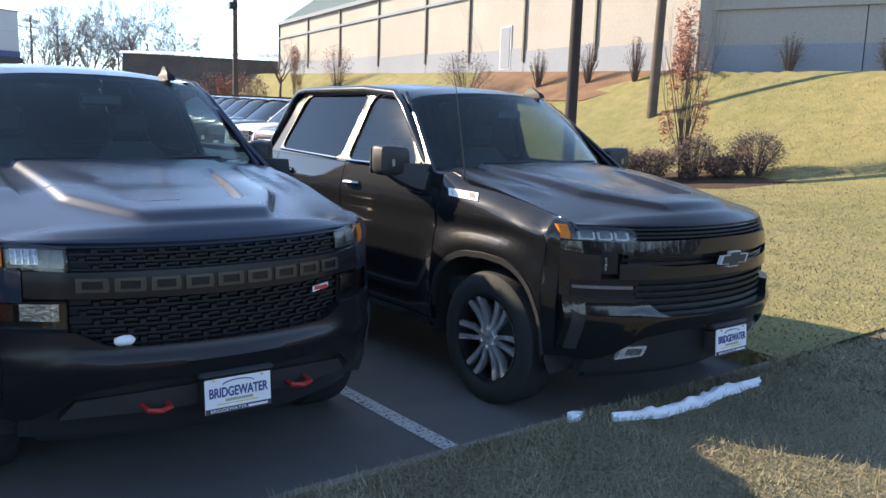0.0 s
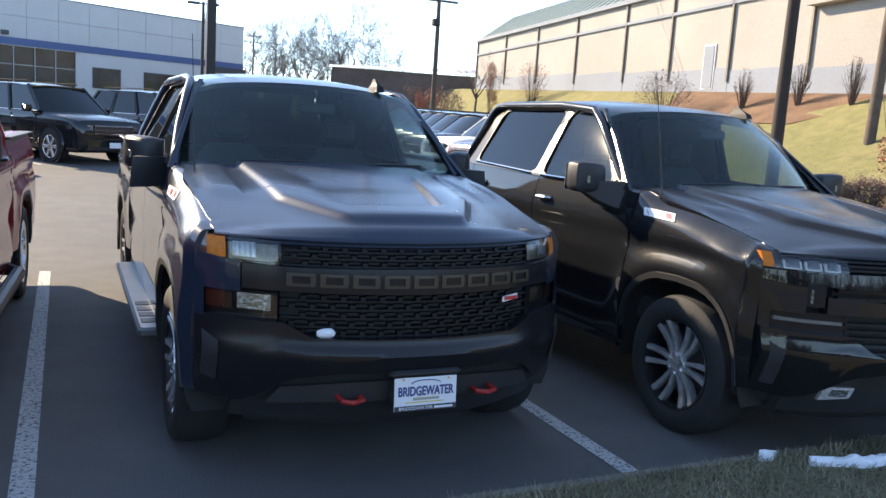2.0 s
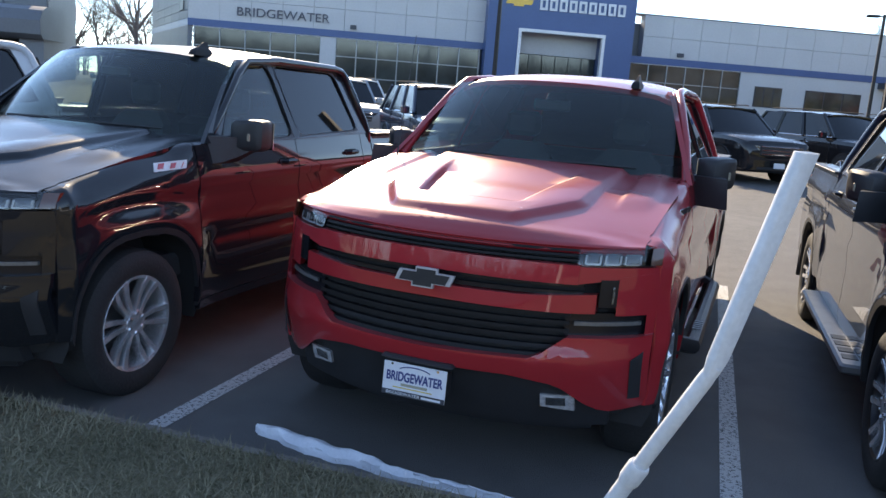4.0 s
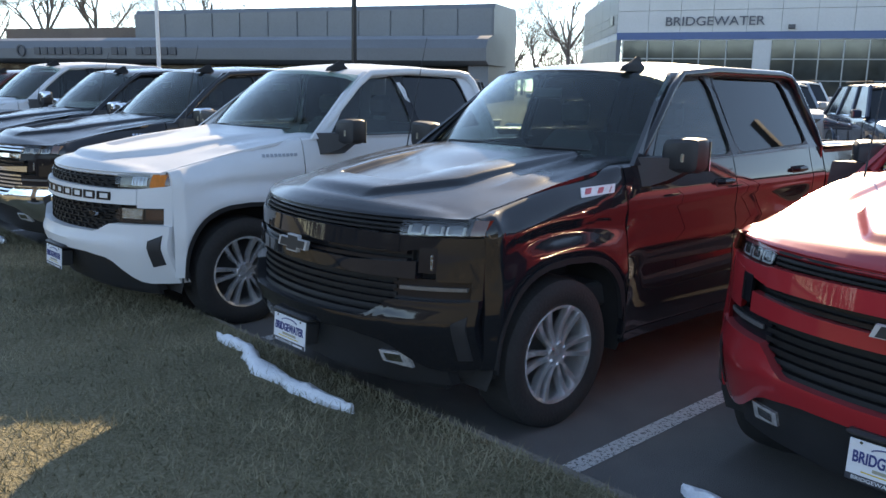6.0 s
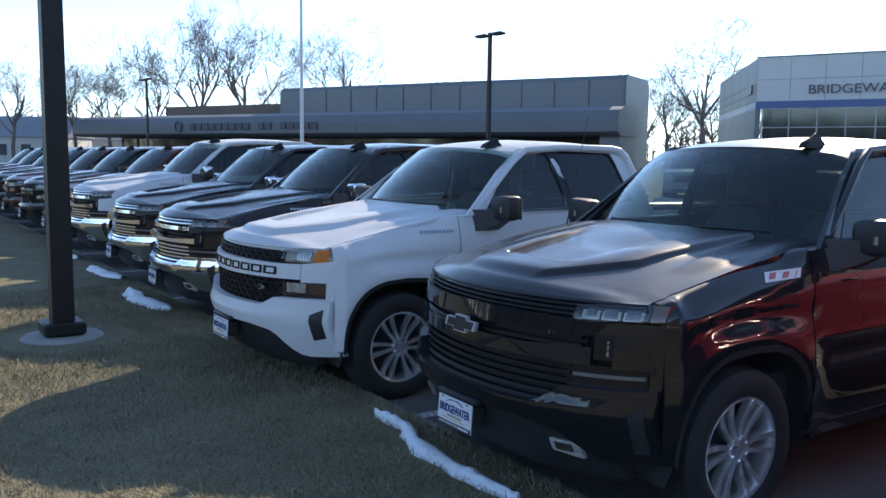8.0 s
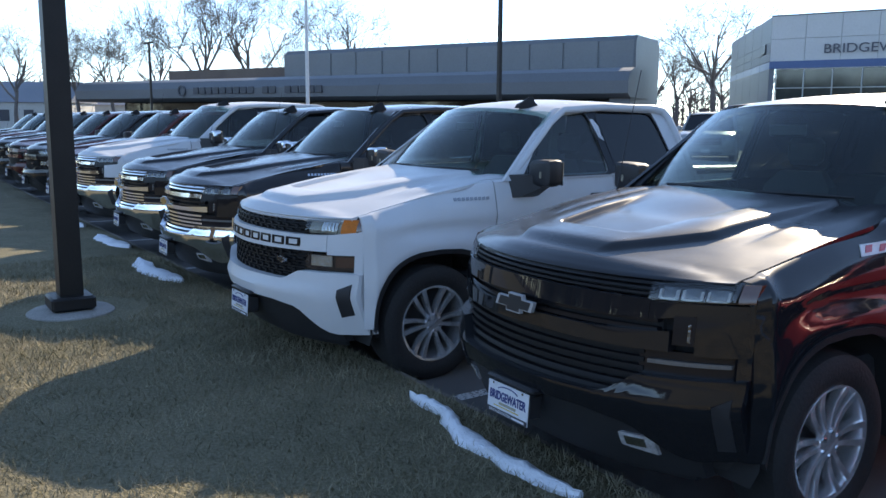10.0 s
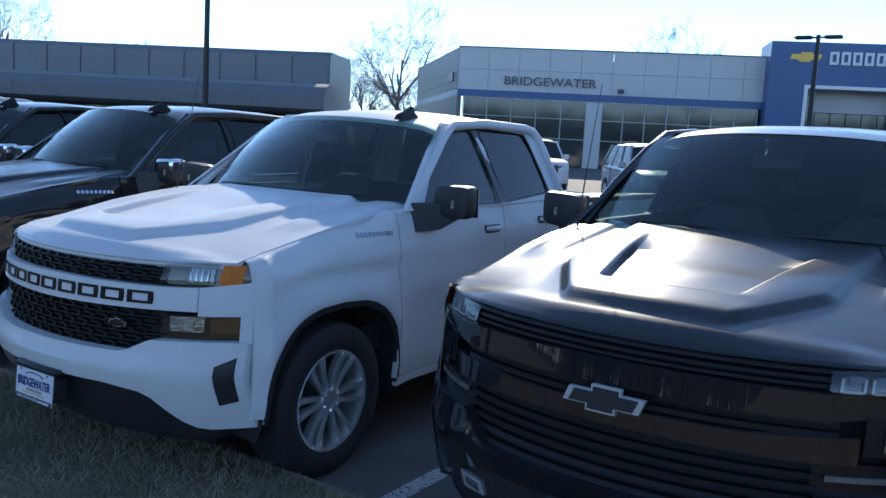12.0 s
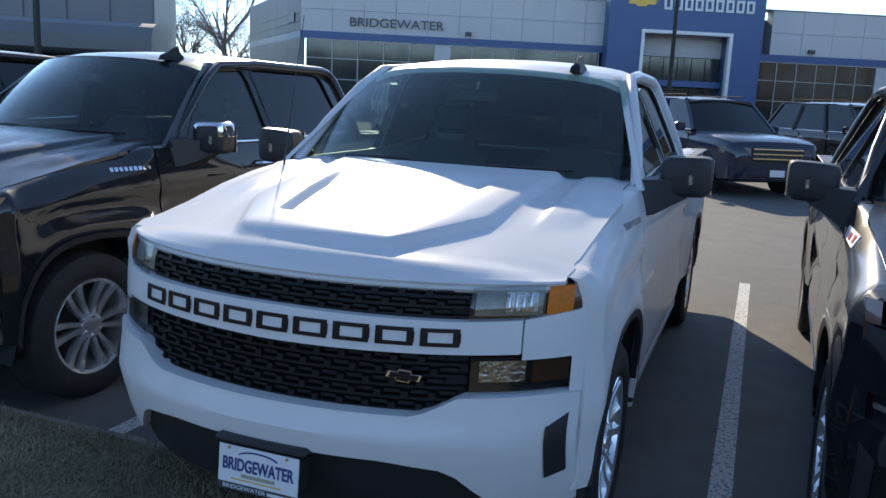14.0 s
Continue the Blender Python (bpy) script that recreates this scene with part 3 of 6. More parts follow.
def mirror(parent, s, cap, fold=0.0, material=PLASTIC):
    """Door mirror: rounded housing on a triangular foot, glass on its rear face."""
    rings = []
    for y, k in ((1.785, 0.72), (1.8, 0.93), (1.85, 1.0), (1.9, 0.97), (1.92, 0.9)):
        xc, zc, hw, hh = 1.115, 1.425, 0.122 * k, 0.1 * k
        ring = []
        for t in np.linspace(0, 2 * math.pi, 20, False):
            c, sn = math.cos(t), math.sin(t)
            e = 0.35
            ring.append((s * (xc + hw * math.copysign(abs(c) ** e, c)), y, zc + hh * math.copysign(abs(sn) ** e, sn) + 0.012 * c))
        rings.append(ring)
    m = Bag().rings(rings).out("door_mirror", material, parent)
    foot = [[(s * x, y, z) for x, y, z in r] for r in (
        [(0.93, 1.64, 1.235), (0.93, 1.88, 1.235), (0.93, 1.92, 1.41), (0.93, 1.66, 1.41)],
        [(1.0, 1.7, 1.25), (1.0, 1.89, 1.25), (1.0, 1.9, 1.41), (1.0, 1.72, 1.41)],
        [(1.06, 1.785, 1.285), (1.06, 1.89, 1.285), (1.06, 1.89, 1.41), (1.06, 1.785, 1.41)],
        [(1.13, 1.81, 1.325), (1.13, 1.89, 1.325), (1.13, 1.89, 1.42), (1.13, 1.81, 1.42)])]
    Bag().rings(foot).out("mirror_foot", material, m)
    Bag().box(s * 1.0 if s > 0 else -1.235, s * 1.235 if s > 0 else -1.0, 1.921, 1.926, 1.34, 1.51, 0.002).out("mirror_glass", CHROME, m)
    if cap:
        Bag().rings([[(q[0], q[1] - 0.004, q[2]) if i < 2 else q for q in r] for i, r in enumerate([[(s * (1.115 + (abs(a[0]) - 1.115) * 1.03), a[1] - 0.002, 1.42 + (a[2] - 1.42) * 1.03) for a in r if a[2] > 1.40] for r in rings[:4]])], False).out("mirror_cap", cap, m)
    Bag().box(s * 1.13 if s > 0 else -1.152, s * 1.152 if s > 0 else -1.13, 1.778, 1.8, 1.39, 1.44, 0.005).out("marker_lamp", LAMP_BOWL, m)
    pivot = Matrix.Translation((s * 0.99, 1.86, 0))
    m.matrix_basis = pivot @ Matrix.Rotation(radians(s * fold), 4, "Z") @ pivot.inverted()
    return m


def seat(parent, x, y):
    b = Bag()
    b.box(x - 0.26, x + 0.26, y - 0.5, y + 0.05, 0.75, 0.93, 0.05)
    st = b.out("seat", CABIN, parent)
    rows = []
    for z, yo, hw, th in ((0.85, 0.0, 0.25, 0.16), (1.1, 0.06, 0.27, 0.14), (1.38, 0.14, 0.24, 0.11), (1.48, 0.17, 0.15, 0.09)):
        rows.append([(x - hw, y + yo - th / 2 + 0.02, z), (x - hw * 0.7, y + yo - th / 2, z), (x + hw * 0.7, y + yo - th / 2, z), (x + hw, y + yo - th / 2 + 0.02, z), (x + hw, y + yo + th / 2, z), (x - hw, y + yo + th / 2, z)])
    Bag().rings(rows).out("seat_back", CABIN, st)
    Bag().box(x - 0.13, x + 0.13, y + 0.15, y + 0.24, 1.52, 1.7, 0.035).out("head_restraint", CABIN, st)


def letters_as_blocks(parent, xs, z, h, out, material, w=0.1):
    """Plain hollow blocks in place of a maker's name."""
    t = h * 0.21
    for x in xs:
        g = Bag()
        for z0 in (z + h / 2 - t, z - h / 2):
            front_piece("", x - w / 2, x + w / 2, z0 + t, z0, material, None, out, 0.012, nx=2, nz=1, bag=g)
        for x0 in (x - w / 2, x + w / 2 - 0.019):
            front_piece("", x0, x0 + 0.022, z + h / 2 - t, z - h / 2 + t, material, None, out, 0.012, nx=1, nz=1, bag=g)
        g.out("name_block", material, parent)


def headlight(parent, s, style, bright=False):
    a, b = (0.625, 0.935)
    ztop, zbot = 1.15, (1.04 if style == "work" else 1.068)
    hl = front_piece("headlight", s * a, s * b, [(0.6, ztop - 0.008), (0.94, ztop + 0.018)], [(0.6, zbot), (0.94, zbot + 0.012)], GLOSS_BLACK, parent, -0.05, 0.03, nx=8)
    if style == "work":
        front_piece("lamp_bowl", s * 0.632, s * 0.83, 1.14, 1.052, LAMP_BOWL, hl, -0.035, 0.015, nx=8, nz=4)
        front_piece("reflector", s * 0.72, s * 0.81, 1.132, 1.066, REFLECTOR, hl, -0.026, 0.012, nx=8, nz=5)
        for k in range(4):
            x = 0.73 + 0.02 * k
            front_piece("lamp_rib", s * x, s * (x + 0.005), 1.128, 1.07, CHROME, hl, -0.018, 0.01, nx=1, nz=2)
        front_piece("indicator", s * 0.838, s * 0.908, 1.146, 1.056, AMBER, hl, -0.012, 0.03, nx=6)
        front_piece("smoked_end", s * 0.902, s * 0.938, 1.156, [(0.9, 1.06), (0.94, 1.072)], BROWN_LENS, hl, -0.014, 0.03, nx=3)
    else:
        for k in range(3):
            x = 0.65 + 0.078 * k
            front_piece("lamp_cell", s * x, s * (x + 0.064), 1.142, 1.084, SMOKED, hl, -0.034 + 0.004 * k, 0.012, nx=3, nz=3)
            g = Bag()
            front_piece("", s * (x + 0.006), s * (x + 0.058), 1.086, 1.08, CHROME, None, -0.022, 0.012, nx=3, nz=1, bag=g)
            for x0 in (x, x + 0.058):
                front_piece("", s * x0, s * (x0 + 0.006), 1.12, 1.083, CHROME, None, -0.022, 0.012, nx=1, nz=1, bag=g)
            g.out("light_blade", SIGN_WHITE, hl)
            front_piece("lamp_eye", s * (x + 0.018), s * (x + 0.046), 1.13, 1.1, SMOKED, hl, -0.026, 0.008, nx=3, nz=3)
        front_piece("indicator", s * (0.922 if bright else 0.912), s * 0.955, 1.158, 1.085, AMBER if bright else BROWN_LENS, hl, 0.024, 0.05, nx=5)
    front_piece("lens", s * a, s * (0.828 if style == "work" else b), [(0.6, ztop - 0.008), (0.94, ztop + 0.018)], [(0.6, zbot), (0.94, zbot + 0.012)], LENS, hl, -0.004, 0.004, nx=8)
    return hl


def grille_mesh(parent, x0, z0, z1, name, rows_n, step, material=GRILLE):
    """Honeycomb insert: staggered raised cells in a recess."""
    g = front_piece(name, -x0, x0, z1, z0, UNDER, parent, -0.06, 0.02, nx=24)
    b = Bag()
    h = (z1 - z0) / rows_n
    for r in range(rows_n):
        z = z0 + r * h
        front_piece("", -x0, x0, z + 0.006, z - 0.003, material, None, -0.03, 0.03, nx=24, nz=1, bag=b)
        n = int(2 * x0 / step)
        for i in range(n):
            x = -x0 + (i + (0.5 if r % 2 else 0.05)) * step
            if abs(x) < x0 - 0.02:
                front_piece("", x - step * 0.13, x + step * 0.13, z + h * 0.62, z + 0.003, material, None, -0.024, 0.03, nx=1, nz=1, bag=b)
                front_piece("", x + step * 0.2, x + step * 0.8, z + h * 0.72, z + h * 0.45, material, None, -0.034, 0.02, nx=1, nz=1, bag=b)
    b.out("honeycomb", material, g)
    return g


def slat_grille(parent, x0, z0, z1, name, n, material=GLOSS_BLACK):
    g = front_piece(name, -x0, x0, z1, z0, UNDER, parent, -0.06, 0.02, nx=24)
    h = (z1 - z0) / n
    for i in range(n):
        z = z0 + (i + 0.5) * h
        front_piece("slat", -x0, x0, z + h * 0.24, z - h * 0.24, material, g, -0.022, 0.03, nx=24, nz=1)
    return g


def pickup(name, m, style, paint, label, rim=ALLOY, spokes=ALLOY, cab="crew", steps=None, badge="red", chrome_trim=False, tow=False, bright=False, fold=0.0, group="parked pickup trucks"):
    t = empty(name, m, label, "pickup truck", group)
    bump = CHROME if style == "chrome" else paint
    bars = CHROME if style == "chrome" else paint
    # floor, chassis and wheel wells
    Bag().box(-0.6, 0.6, 0.3, 5.6, 0.34, 0.6, 0.05).box(-0.8, 0.8, 0.55, 5.6, 0.36, 0.58, 0.05).out("chassis", UNDER, t)
    Bag().box(-0.72, 0.72, 0.35, 1.35, 0.6, 1.08, 0.05).out("engine_bay", UNDER, t)
    for s in (-1, 1):
        for yc in (AXLE_F, AXLE_R):
            wheel(t, s, yc, rim, spokes)
            yc += 0.03
            ds = [ARCH_W * math.copysign(abs(math.sin(radians(a))) ** 0.6, a) for a in range(-90, 91, 9)]
            arc = [[(s * x, yc + q * 1.01, arch_z(q) + 0.008) for x in (0.6, 0.985)] for q in ds]
            arc = [[(s * x, yc - ARCH_W * 1.02, 0.3) for x in (0.6, 0.95)]] + arc + [[(s * x, yc + ARCH_W * 1.02, 0.3) for x in (0.6, 0.95)]]
            Bag().slab(arc, (0, 0, 0.012)).out("wheel_well", UNDER, t)
            Bag().box(s * 0.6 if s > 0 else -0.62, s * 0.62 if s > 0 else -0.6, yc - ARCH_W, yc + ARCH_W, 0.35, HUB_Z + ARCH_H - 0.02).out("well_wall", UNDER, t)
            edge = []
            for q in ds:
                y, z = yc + q, max(arch_z(q), 0.42)
                x = side_x(max(y, 0.5), z)
                dy, dz = -0.022 * q / ARCH_W, -0.03
                edge.append([(s * (x - 0.02), y, z), (s * (x + 0.003), y, z + 0.004), (s * (x - 0.004), y + dy, z + dz), (s * (x - 0.03), y + dy, z + dz)])
            Bag().rings(edge).out("arch_trim", PLASTIC, t)
    # side panels
    cab_end = 4.02 if cab == "crew" else 3.72
    split = 2.72 if cab == "crew" else 2.74
    for s in (-1, 1):
        side_piece("fender", 0.44, 1.515, s, paint, t)
        fd = side_piece("front_door", 1.525, split - 0.005, s, paint, t, lip=0.03)
        rd = side_piece("rear_door", split + 0.005, cab_end - 0.2, s, paint, t, lip=0.03)
        side_piece("cab_corner", cab_end - 0.19, cab_end, s, paint, t, lip=0.03)
        side_piece("bed_side", cab_end + 0.02, 5.78, s, paint, t, sill=0.5, lip=0.09, thick=0.05)
        side_piece("rocker", 1.5, cab_end, s, PLASTIC if tow else paint, t, sill=0.36, top=0.415, lip=0)
        for d, y in ((fd, 2.56), (rd, cab_end - 0.42 if cab == "crew" else cab_end - 0.38)):
            door_handle(d, s, y, 1.215 + 0.03 * (y > 3), CHROME if chrome_trim else (paint if style == "work" else GLOSS_BLACK) if not tow else GLOSS_BLACK)
        # glazing
        if cab == "crew":
            w1, w2 = [(1.79, 1.387), (2.69, 1.392), (2.655, 1.872), (2.34, 1.868), (2.11, 1.72)], [(2.785, 1.397), (3.79, 1.43), (3.68, 1.872), (2.725, 1.876)]
            o1, o2 = [(1.6, 1.365), (2.735, 1.375), (2.69, 1.91), (2.31, 1.9), (2.04, 1.72)], [(2.74, 1.375), (4.0, 1.4), (3.87, 1.905), (2.695, 1.91)]
        else:
            w1, w2 = [(1.79, 1.387), (2.70, 1.392), (2.62, 1.872), (2.34, 1.868), (2.11, 1.72)], [(2.8, 1.397), (3.5, 1.45), (3.39, 1.87), (2.70, 1.876)]
            o1, o2 = [(1.6, 1.365), (2.75, 1.375), (2.66, 1.91), (2.31, 1.9), (2.04, 1.72)], [(2.76, 1.375), (3.7, 1.4), (3.57, 1.905), (2.66, 1.91)]
        for o, w, d in ((o1, w1, fd), (o2, w2, rd)):
            cab_ring(o, w, s, paint, d, 0.07)
            grow = [(y + (y - sum(q[0] for q in w) / len(w)) * 0.02, z + (z - 1.6) * 0.042) for y, z in w]
            cab_ring(grow, w, s, PLASTIC, d, 0.07, "window_seal", 0.004)
            if chrome_trim:
                Bag().tube([(s * (cab_x(z) + 0.006), y, z) for y, z in ((w[0][0] + 0.06, w[0][1] - 0.008), (w[1][0], w[1][1] - 0.008))], 0.009, 6).out("belt_trim", CHROME, d)
            cab_pane(w, s, TINT if d is fd else PRIVACY, d, 0.07, 0.01)
        post = [(w1[1][0], 1.39), (w2[0][0], 1.395), (w2[3][0], 1.876), (w1[2][0], 1.872)]
        cab_pane(post, s, GLOSS_BLACK, fd, 0.0, -0.006, "pillar_trim")
        # pillar and rail from cowl to roof
        a_pts = [(s * 0.912, 1.68, 1.365), (s * 0.856, 1.94, 1.59), (s * 0.785, 2.185, 1.785), (s * 0.737, 2.36, 1.885), (s * 0.712, 2.8, 1.915), (s * 0.71, cab_end - 0.3, 1.912), (s * 0.72, cab_end - 0.19, 1.893), (s * 0.745, cab_end - 0.14, 1.84), (s * 0.8, cab_end - 0.11, 1.72), (s * 0.89, cab_end - 0.045, 1.5), (s * 0.92, cab_end - 0.025, 1.4)]
        Bag().tube(a_pts, [0.03, 0.026, 0.026, 0.028, 0.034, 0.034, 0.034, 0.034, 0.034, 0.034, 0.034], 14).out("roof_rail", paint, t)
        mirror(t, s, CHROME if style == "chrome" else None, fold)
    # rear cab wall, roof
    rows = []
    for i in range(13):
        q = i / 12
        row = []
        for j in range(17):
            u = -1 + j / 8
            y0, y1 = 2.03 + 0.2 * u * u, cab_end - 0.16 - 0.02 * u * u
            y = y0 + (y1 - y0) * q
            zc = lerp([(0, 1.908), (0.1, 1.945), (0.4, 1.985), (0.8, 1.978), (0.95, 1.955), (1, 1.92)], q)
            row.append((u * 0.715, y, zc - 0.05 * abs(u) ** 2.5 - 0.022 * abs(u) ** 14))
        rows.append(row)
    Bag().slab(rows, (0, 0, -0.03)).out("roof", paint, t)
    wallb = Bag()
    for u0, u1 in ((-1, -0.72), (0.72, 1)):
        wallb.slab([[(u * lerp([(0.0, 0.95), (1.0, 0.725)], q), cab_end - 0.02 - 0.14 * q, 1.37 + 0.54 * q - 0.03 * abs(u) ** 3 * q) for u in np.linspace(u0, u1, 4)] for q in np.linspace(0, 1, 5)], (0, 0.03, 0))
    wallb.box(-0.95, 0.95, cab_end - 0.04, cab_end, 0.5, 1.42, 0.01).out("cab_back", paint, t)
    Bag().slab([[(u * lerp([(0.0, 0.69), (1.0, 0.5)], q), cab_end - 0.03 - 0.13 * q, 1.42 + 0.48 * q) for u in np.linspace(-1, 1, 7)] for q in np.linspace(0, 1, 4)], (0, 0.006, 0)).out("rear_window", PRIVACY, t)
    # windscreen with black border, wipers
    rows = []
    for i in range(9):
        q = i / 8
        row = []
        for j in range(17):
            u = -1 + j / 8
            xb, xt = 0.9 * u, 0.735 * u
            yb, yt = 1.47 + 0.25 * u * u + 0.05 * abs(u) ** 9, 2.03 + 0.2 * u * u
            zb, zt = 1.4 - 0.025 * u * u, 1.905 - 0.035 * u * u
            row.append((xb + (xt - xb) * q, yb + (yt - yb) * q - 0.03 * math.sin(q * math.pi), zb + (zt - zb) * q + 0.012 * math.sin(q * math.pi)))
        rows.append(row)
    ws = Bag().slab(rows, (0, 0.006, -0.004)).out("windscreen", GLASS, t)
    Bag().slab([[(x, y - 0.07, z - 0.012) for x, y, z in rows[0][3:-3]], [(x, y + 0.04, z + 0.028) for x, y, z in rows[0][3:-3]]], (0, 0.01, -0.02)).out("cowl", PLASTIC, t)
    for x0, x1 in ((-0.55, 0.05), (0.02, 0.62)):
        Bag().tube([(x0, 1.5 + 0.25 * x0 * x0, 1.425), ((x0 + x1) / 2, 1.51, 1.435), (x1, 1.53 + 0.25 * x1 * x1, 1.43)], [0.008, 0.009, 0.006], 5).out("wiper", PLASTIC, t)
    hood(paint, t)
    # fin aerial and mast
    fin = [[(0.488 + dx, y, z) for dx, y, z in ((-w, y0, z), (w, y0, z), (w, y1, z), (-w, y1, z))] for w, y0, y1, z in ((0.027, 2.09, 2.29, 1.9), (0.024, 2.11, 2.285, 1.932), (0.011, 2.15, 2.27, 1.952), (0.006, 2.195, 2.262, 1.978), (0.003, 2.22, 2.258, 1.992))]
    Bag().rings(fin).out("fin_aerial", GRILLE, t)
    Bag().tube([(-0.83, 1.42, 1.33), (-0.83, 1.5, 1.7), (-0.83, 1.6, 2.12)], [0.006, 0.003, 0.002], 5).out("mast_aerial", PLASTIC, t)
    # cabin
    Bag().box(-0.84, 0.84, 1.3, 1.72, 0.8, 1.33, 0.06).out("dashboard", CABIN, t)
    Bag().box(-0.86, 0.86, 1.35, cab_end - 0.06, 0.55, 0.7, 0.02).out("cabin_floor", CABIN, t)
    for x in (-0.4, 0.4):
        seat(t, x, 2.55)
    Bag().box(-0.72, 0.72, cab_end - 0.52, cab_end - 0.2, 0.9, 1.42, 0.06).out("rear_bench", CABIN, t)
    ring = [(0.4 + 0.18 * math.cos(a), 1.84 + 0.07 * math.sin(a), 1.2 + 0.165 * math.sin(a)) for a in np.linspace(0, 2 * math.pi, 21)]
    Bag().tube(ring, 0.016, 6).out("steering_wheel", PLASTIC, t)
    Bag().box(-0.12, 0.12, 1.93, 1.96, 1.72, 1.79, 0.012).out("interior_mirror", PLASTIC, t)
    # bed
    bed = Bag()
    bed.box(-0.93, 0.93, cab_end + 0.03, 5.74, 0.8, 0.86, 0.01)
    bed.box(-0.93, 0.93, cab_end + 0.03, cab_end + 0.08, 0.86, 1.38, 0.01)
    bed.out("bed_floor", PLASTIC, t)
    for s in (-1, 1):
        Bag().box(s * 0.9 if s > 0 else -0.94, s * 0.94 if s > 0 else -0.9, cab_end + 0.04, 5.76, 0.86, 1.385, 0.01).out("bed_liner", PLASTIC, t)
        Bag().box(s * 0.86 if s > 0 else -0.98, s * 0.98 if s > 0 else -0.86, cab_end + 0.03, 5.78, 1.39, 1.402, 0.004).out("bed_rail_cap", PLASTIC, t)
        Bag().box(s * 0.8 if s > 0 else -0.965, s * 0.965 if s > 0 else -0.8, 5.74, 5.84, 0.95, 1.3, 0.03).out("tail_lamp", BADGE_RED, t)
    Bag().box(-0.8, 0.8, 5.74, 5.84, 0.66, 1.36, 0.03).out("tailgate", paint, t)
    Bag().box(-0.95, 0.95, 5.72, 5.93, 0.42, 0.64, 0.04).out("rear_bumper", CHROME if chrome_trim else PLASTIC, t)
    # nose
    front_piece("nose_backing", -0.93, 0.93, 1.15, 0.34, UNDER, t, -0.085, 0.03, nx=24, nz=8)
    for s in (-1, 1):
        headlight(t, s, "work" if style == "work" else "led", bright)
    if style == "work":
        grille_mesh(t, 0.615, 1.045, 1.14, "upper_grille", 3, 0.085)
        dark = tow
        bar = front_piece("nose_bar", -0.78, 0.78, [(0, 1.045), (0.6, 1.04), (0.8, 1.045)], [(0, 0.93), (0.6, 0.935), (0.8, 0.935)], GLOSS_BLACK if dark else paint, t, 0.006, 0.05, nx=28)
        letters_as_blocks(bar, [-0.55 + 0.1375 * i for i in range(9)], 0.989, 0.058, 0.011, BRONZE if dark else GLOSS_BLACK, 0.116)
        low = grille_mesh(t, 0.62, 0.735, 0.93, "lower_grille", 5, 0.085)
        for s in (-1, 1):
            front_piece("corner_panel", s * 0.785, s * 0.955, [(0.78, 1.045), (0.94, 1.07), (0.98, 1.1)], 0.915, paint, t, 0.004, 0.05, nx=6)
            front_piece("corner_post", s * 0.92, s * 0.955, 0.915, [(0.9, 0.56), (0.94, 0.49), (1.0, 0.49)], paint, t, 0.004, 0.05, nx=4)
            l2 = front_piece("lower_lamp", s * 0.63, s * 0.92, 0.915, 0.8, GLOSS_BLACK, t, -0.04, 0.03, nx=8)
            front_piece("reflector", s * 0.66, s * 0.79, 0.905, 0.835, REFLECTOR, l2, -0.03, 0.01, nx=5, nz=4)
            front_piece("indicator", s * 0.81, s * 0.91, 0.9, 0.83, BROWN_LENS, l2, -0.03, 0.01, nx=5)
            front_piece("lens", s * 0.64, s * 0.915, 0.912, 0.81, LENS, l2, -0.006, 0.004, nx=6)
            front_piece("side_vent", s * 0.872, s * 0.93, [(0.87, 0.69), (0.93, 0.73)], [(0.87, 0.5), (0.93, 0.52)], PLASTIC, t, 0.038, 0.03, nx=4)
        if dark:
            bd = front_piece("nose_badge", 0.44, 0.54, [(0.44, 0.895), (0.54, 0.905)], [(0.44, 0.87), (0.54, 0.88)], SIGN_WHITE, t, 0.0, 0.01, nx=3, nz=1)
            front_piece("badge_fill", 0.45, 0.535, 0.896, 0.878, BADGE_RED, bd, 0.003, 0.004, nx=3, nz=1)
        else:
            bow_tie(t, nose(0.45) - 0.012, 0.86, 0.12, CHROME, GLOSS_BLACK, "small_emblem").location.x = 0.45
    else:
        slat_grille(t, 0.625, 1.085, 1.148, "upper_grille", 3 if style != "chrome" else 2, CHROME if style == "chrome" else GRILLE)
        front_piece("upper_bar", -0.64, 0.64, [(0, 1.086), (0.64, 1.078)] if style != "chrome" else 1.07, [(0, 1.004), (0.64, 0.995)] if style != "chrome" else 1.03, bars, t, 0.006, 0.05, nx=24)
        slat_grille(t, 0.66, 0.932, 1.008, "middle_slot", 2)
        front_piece("lower_bar", -0.72, 0.72, [(0, 0.938), (0.4, 0.936), (0.72, 0.955)], [(0, 0.876), (0.6, 0.868), (0.72, 0.87)] if style != "chrome" else 0.9, bars, t, 0.008, 0.05, nx=24)
        slat_grille(t, 0.62, 0.655, 0.874, "lower_grille", 6, CHROME if style == "chrome" else GRILLE)
        bow_tie(t, -0.03, 0.965, 0.27, EMBLEM, GOLD if style == "chrome" else PLASTIC)
        for s in (-1, 1):
            front_piece("lamp_surround", s * 0.64, s * 0.95, 1.072, [(0.6, 0.99), (0.78, 1.02), (0.95, 1.035)], bars if style != "chrome" else GLOSS_BLACK, t, 0.002, 0.05, nx=6)
            br = front_piece("nose_bracket", s * 0.73, s * 0.8, 1.02, 0.9, GLOSS_BLACK, t, 0.006, 0.03, nx=3)
            front_piece("bracket_trim", s * 0.78, s * 0.789, 0.99, 0.915, SMOKED, br, 0.011, 0.01, nx=1)
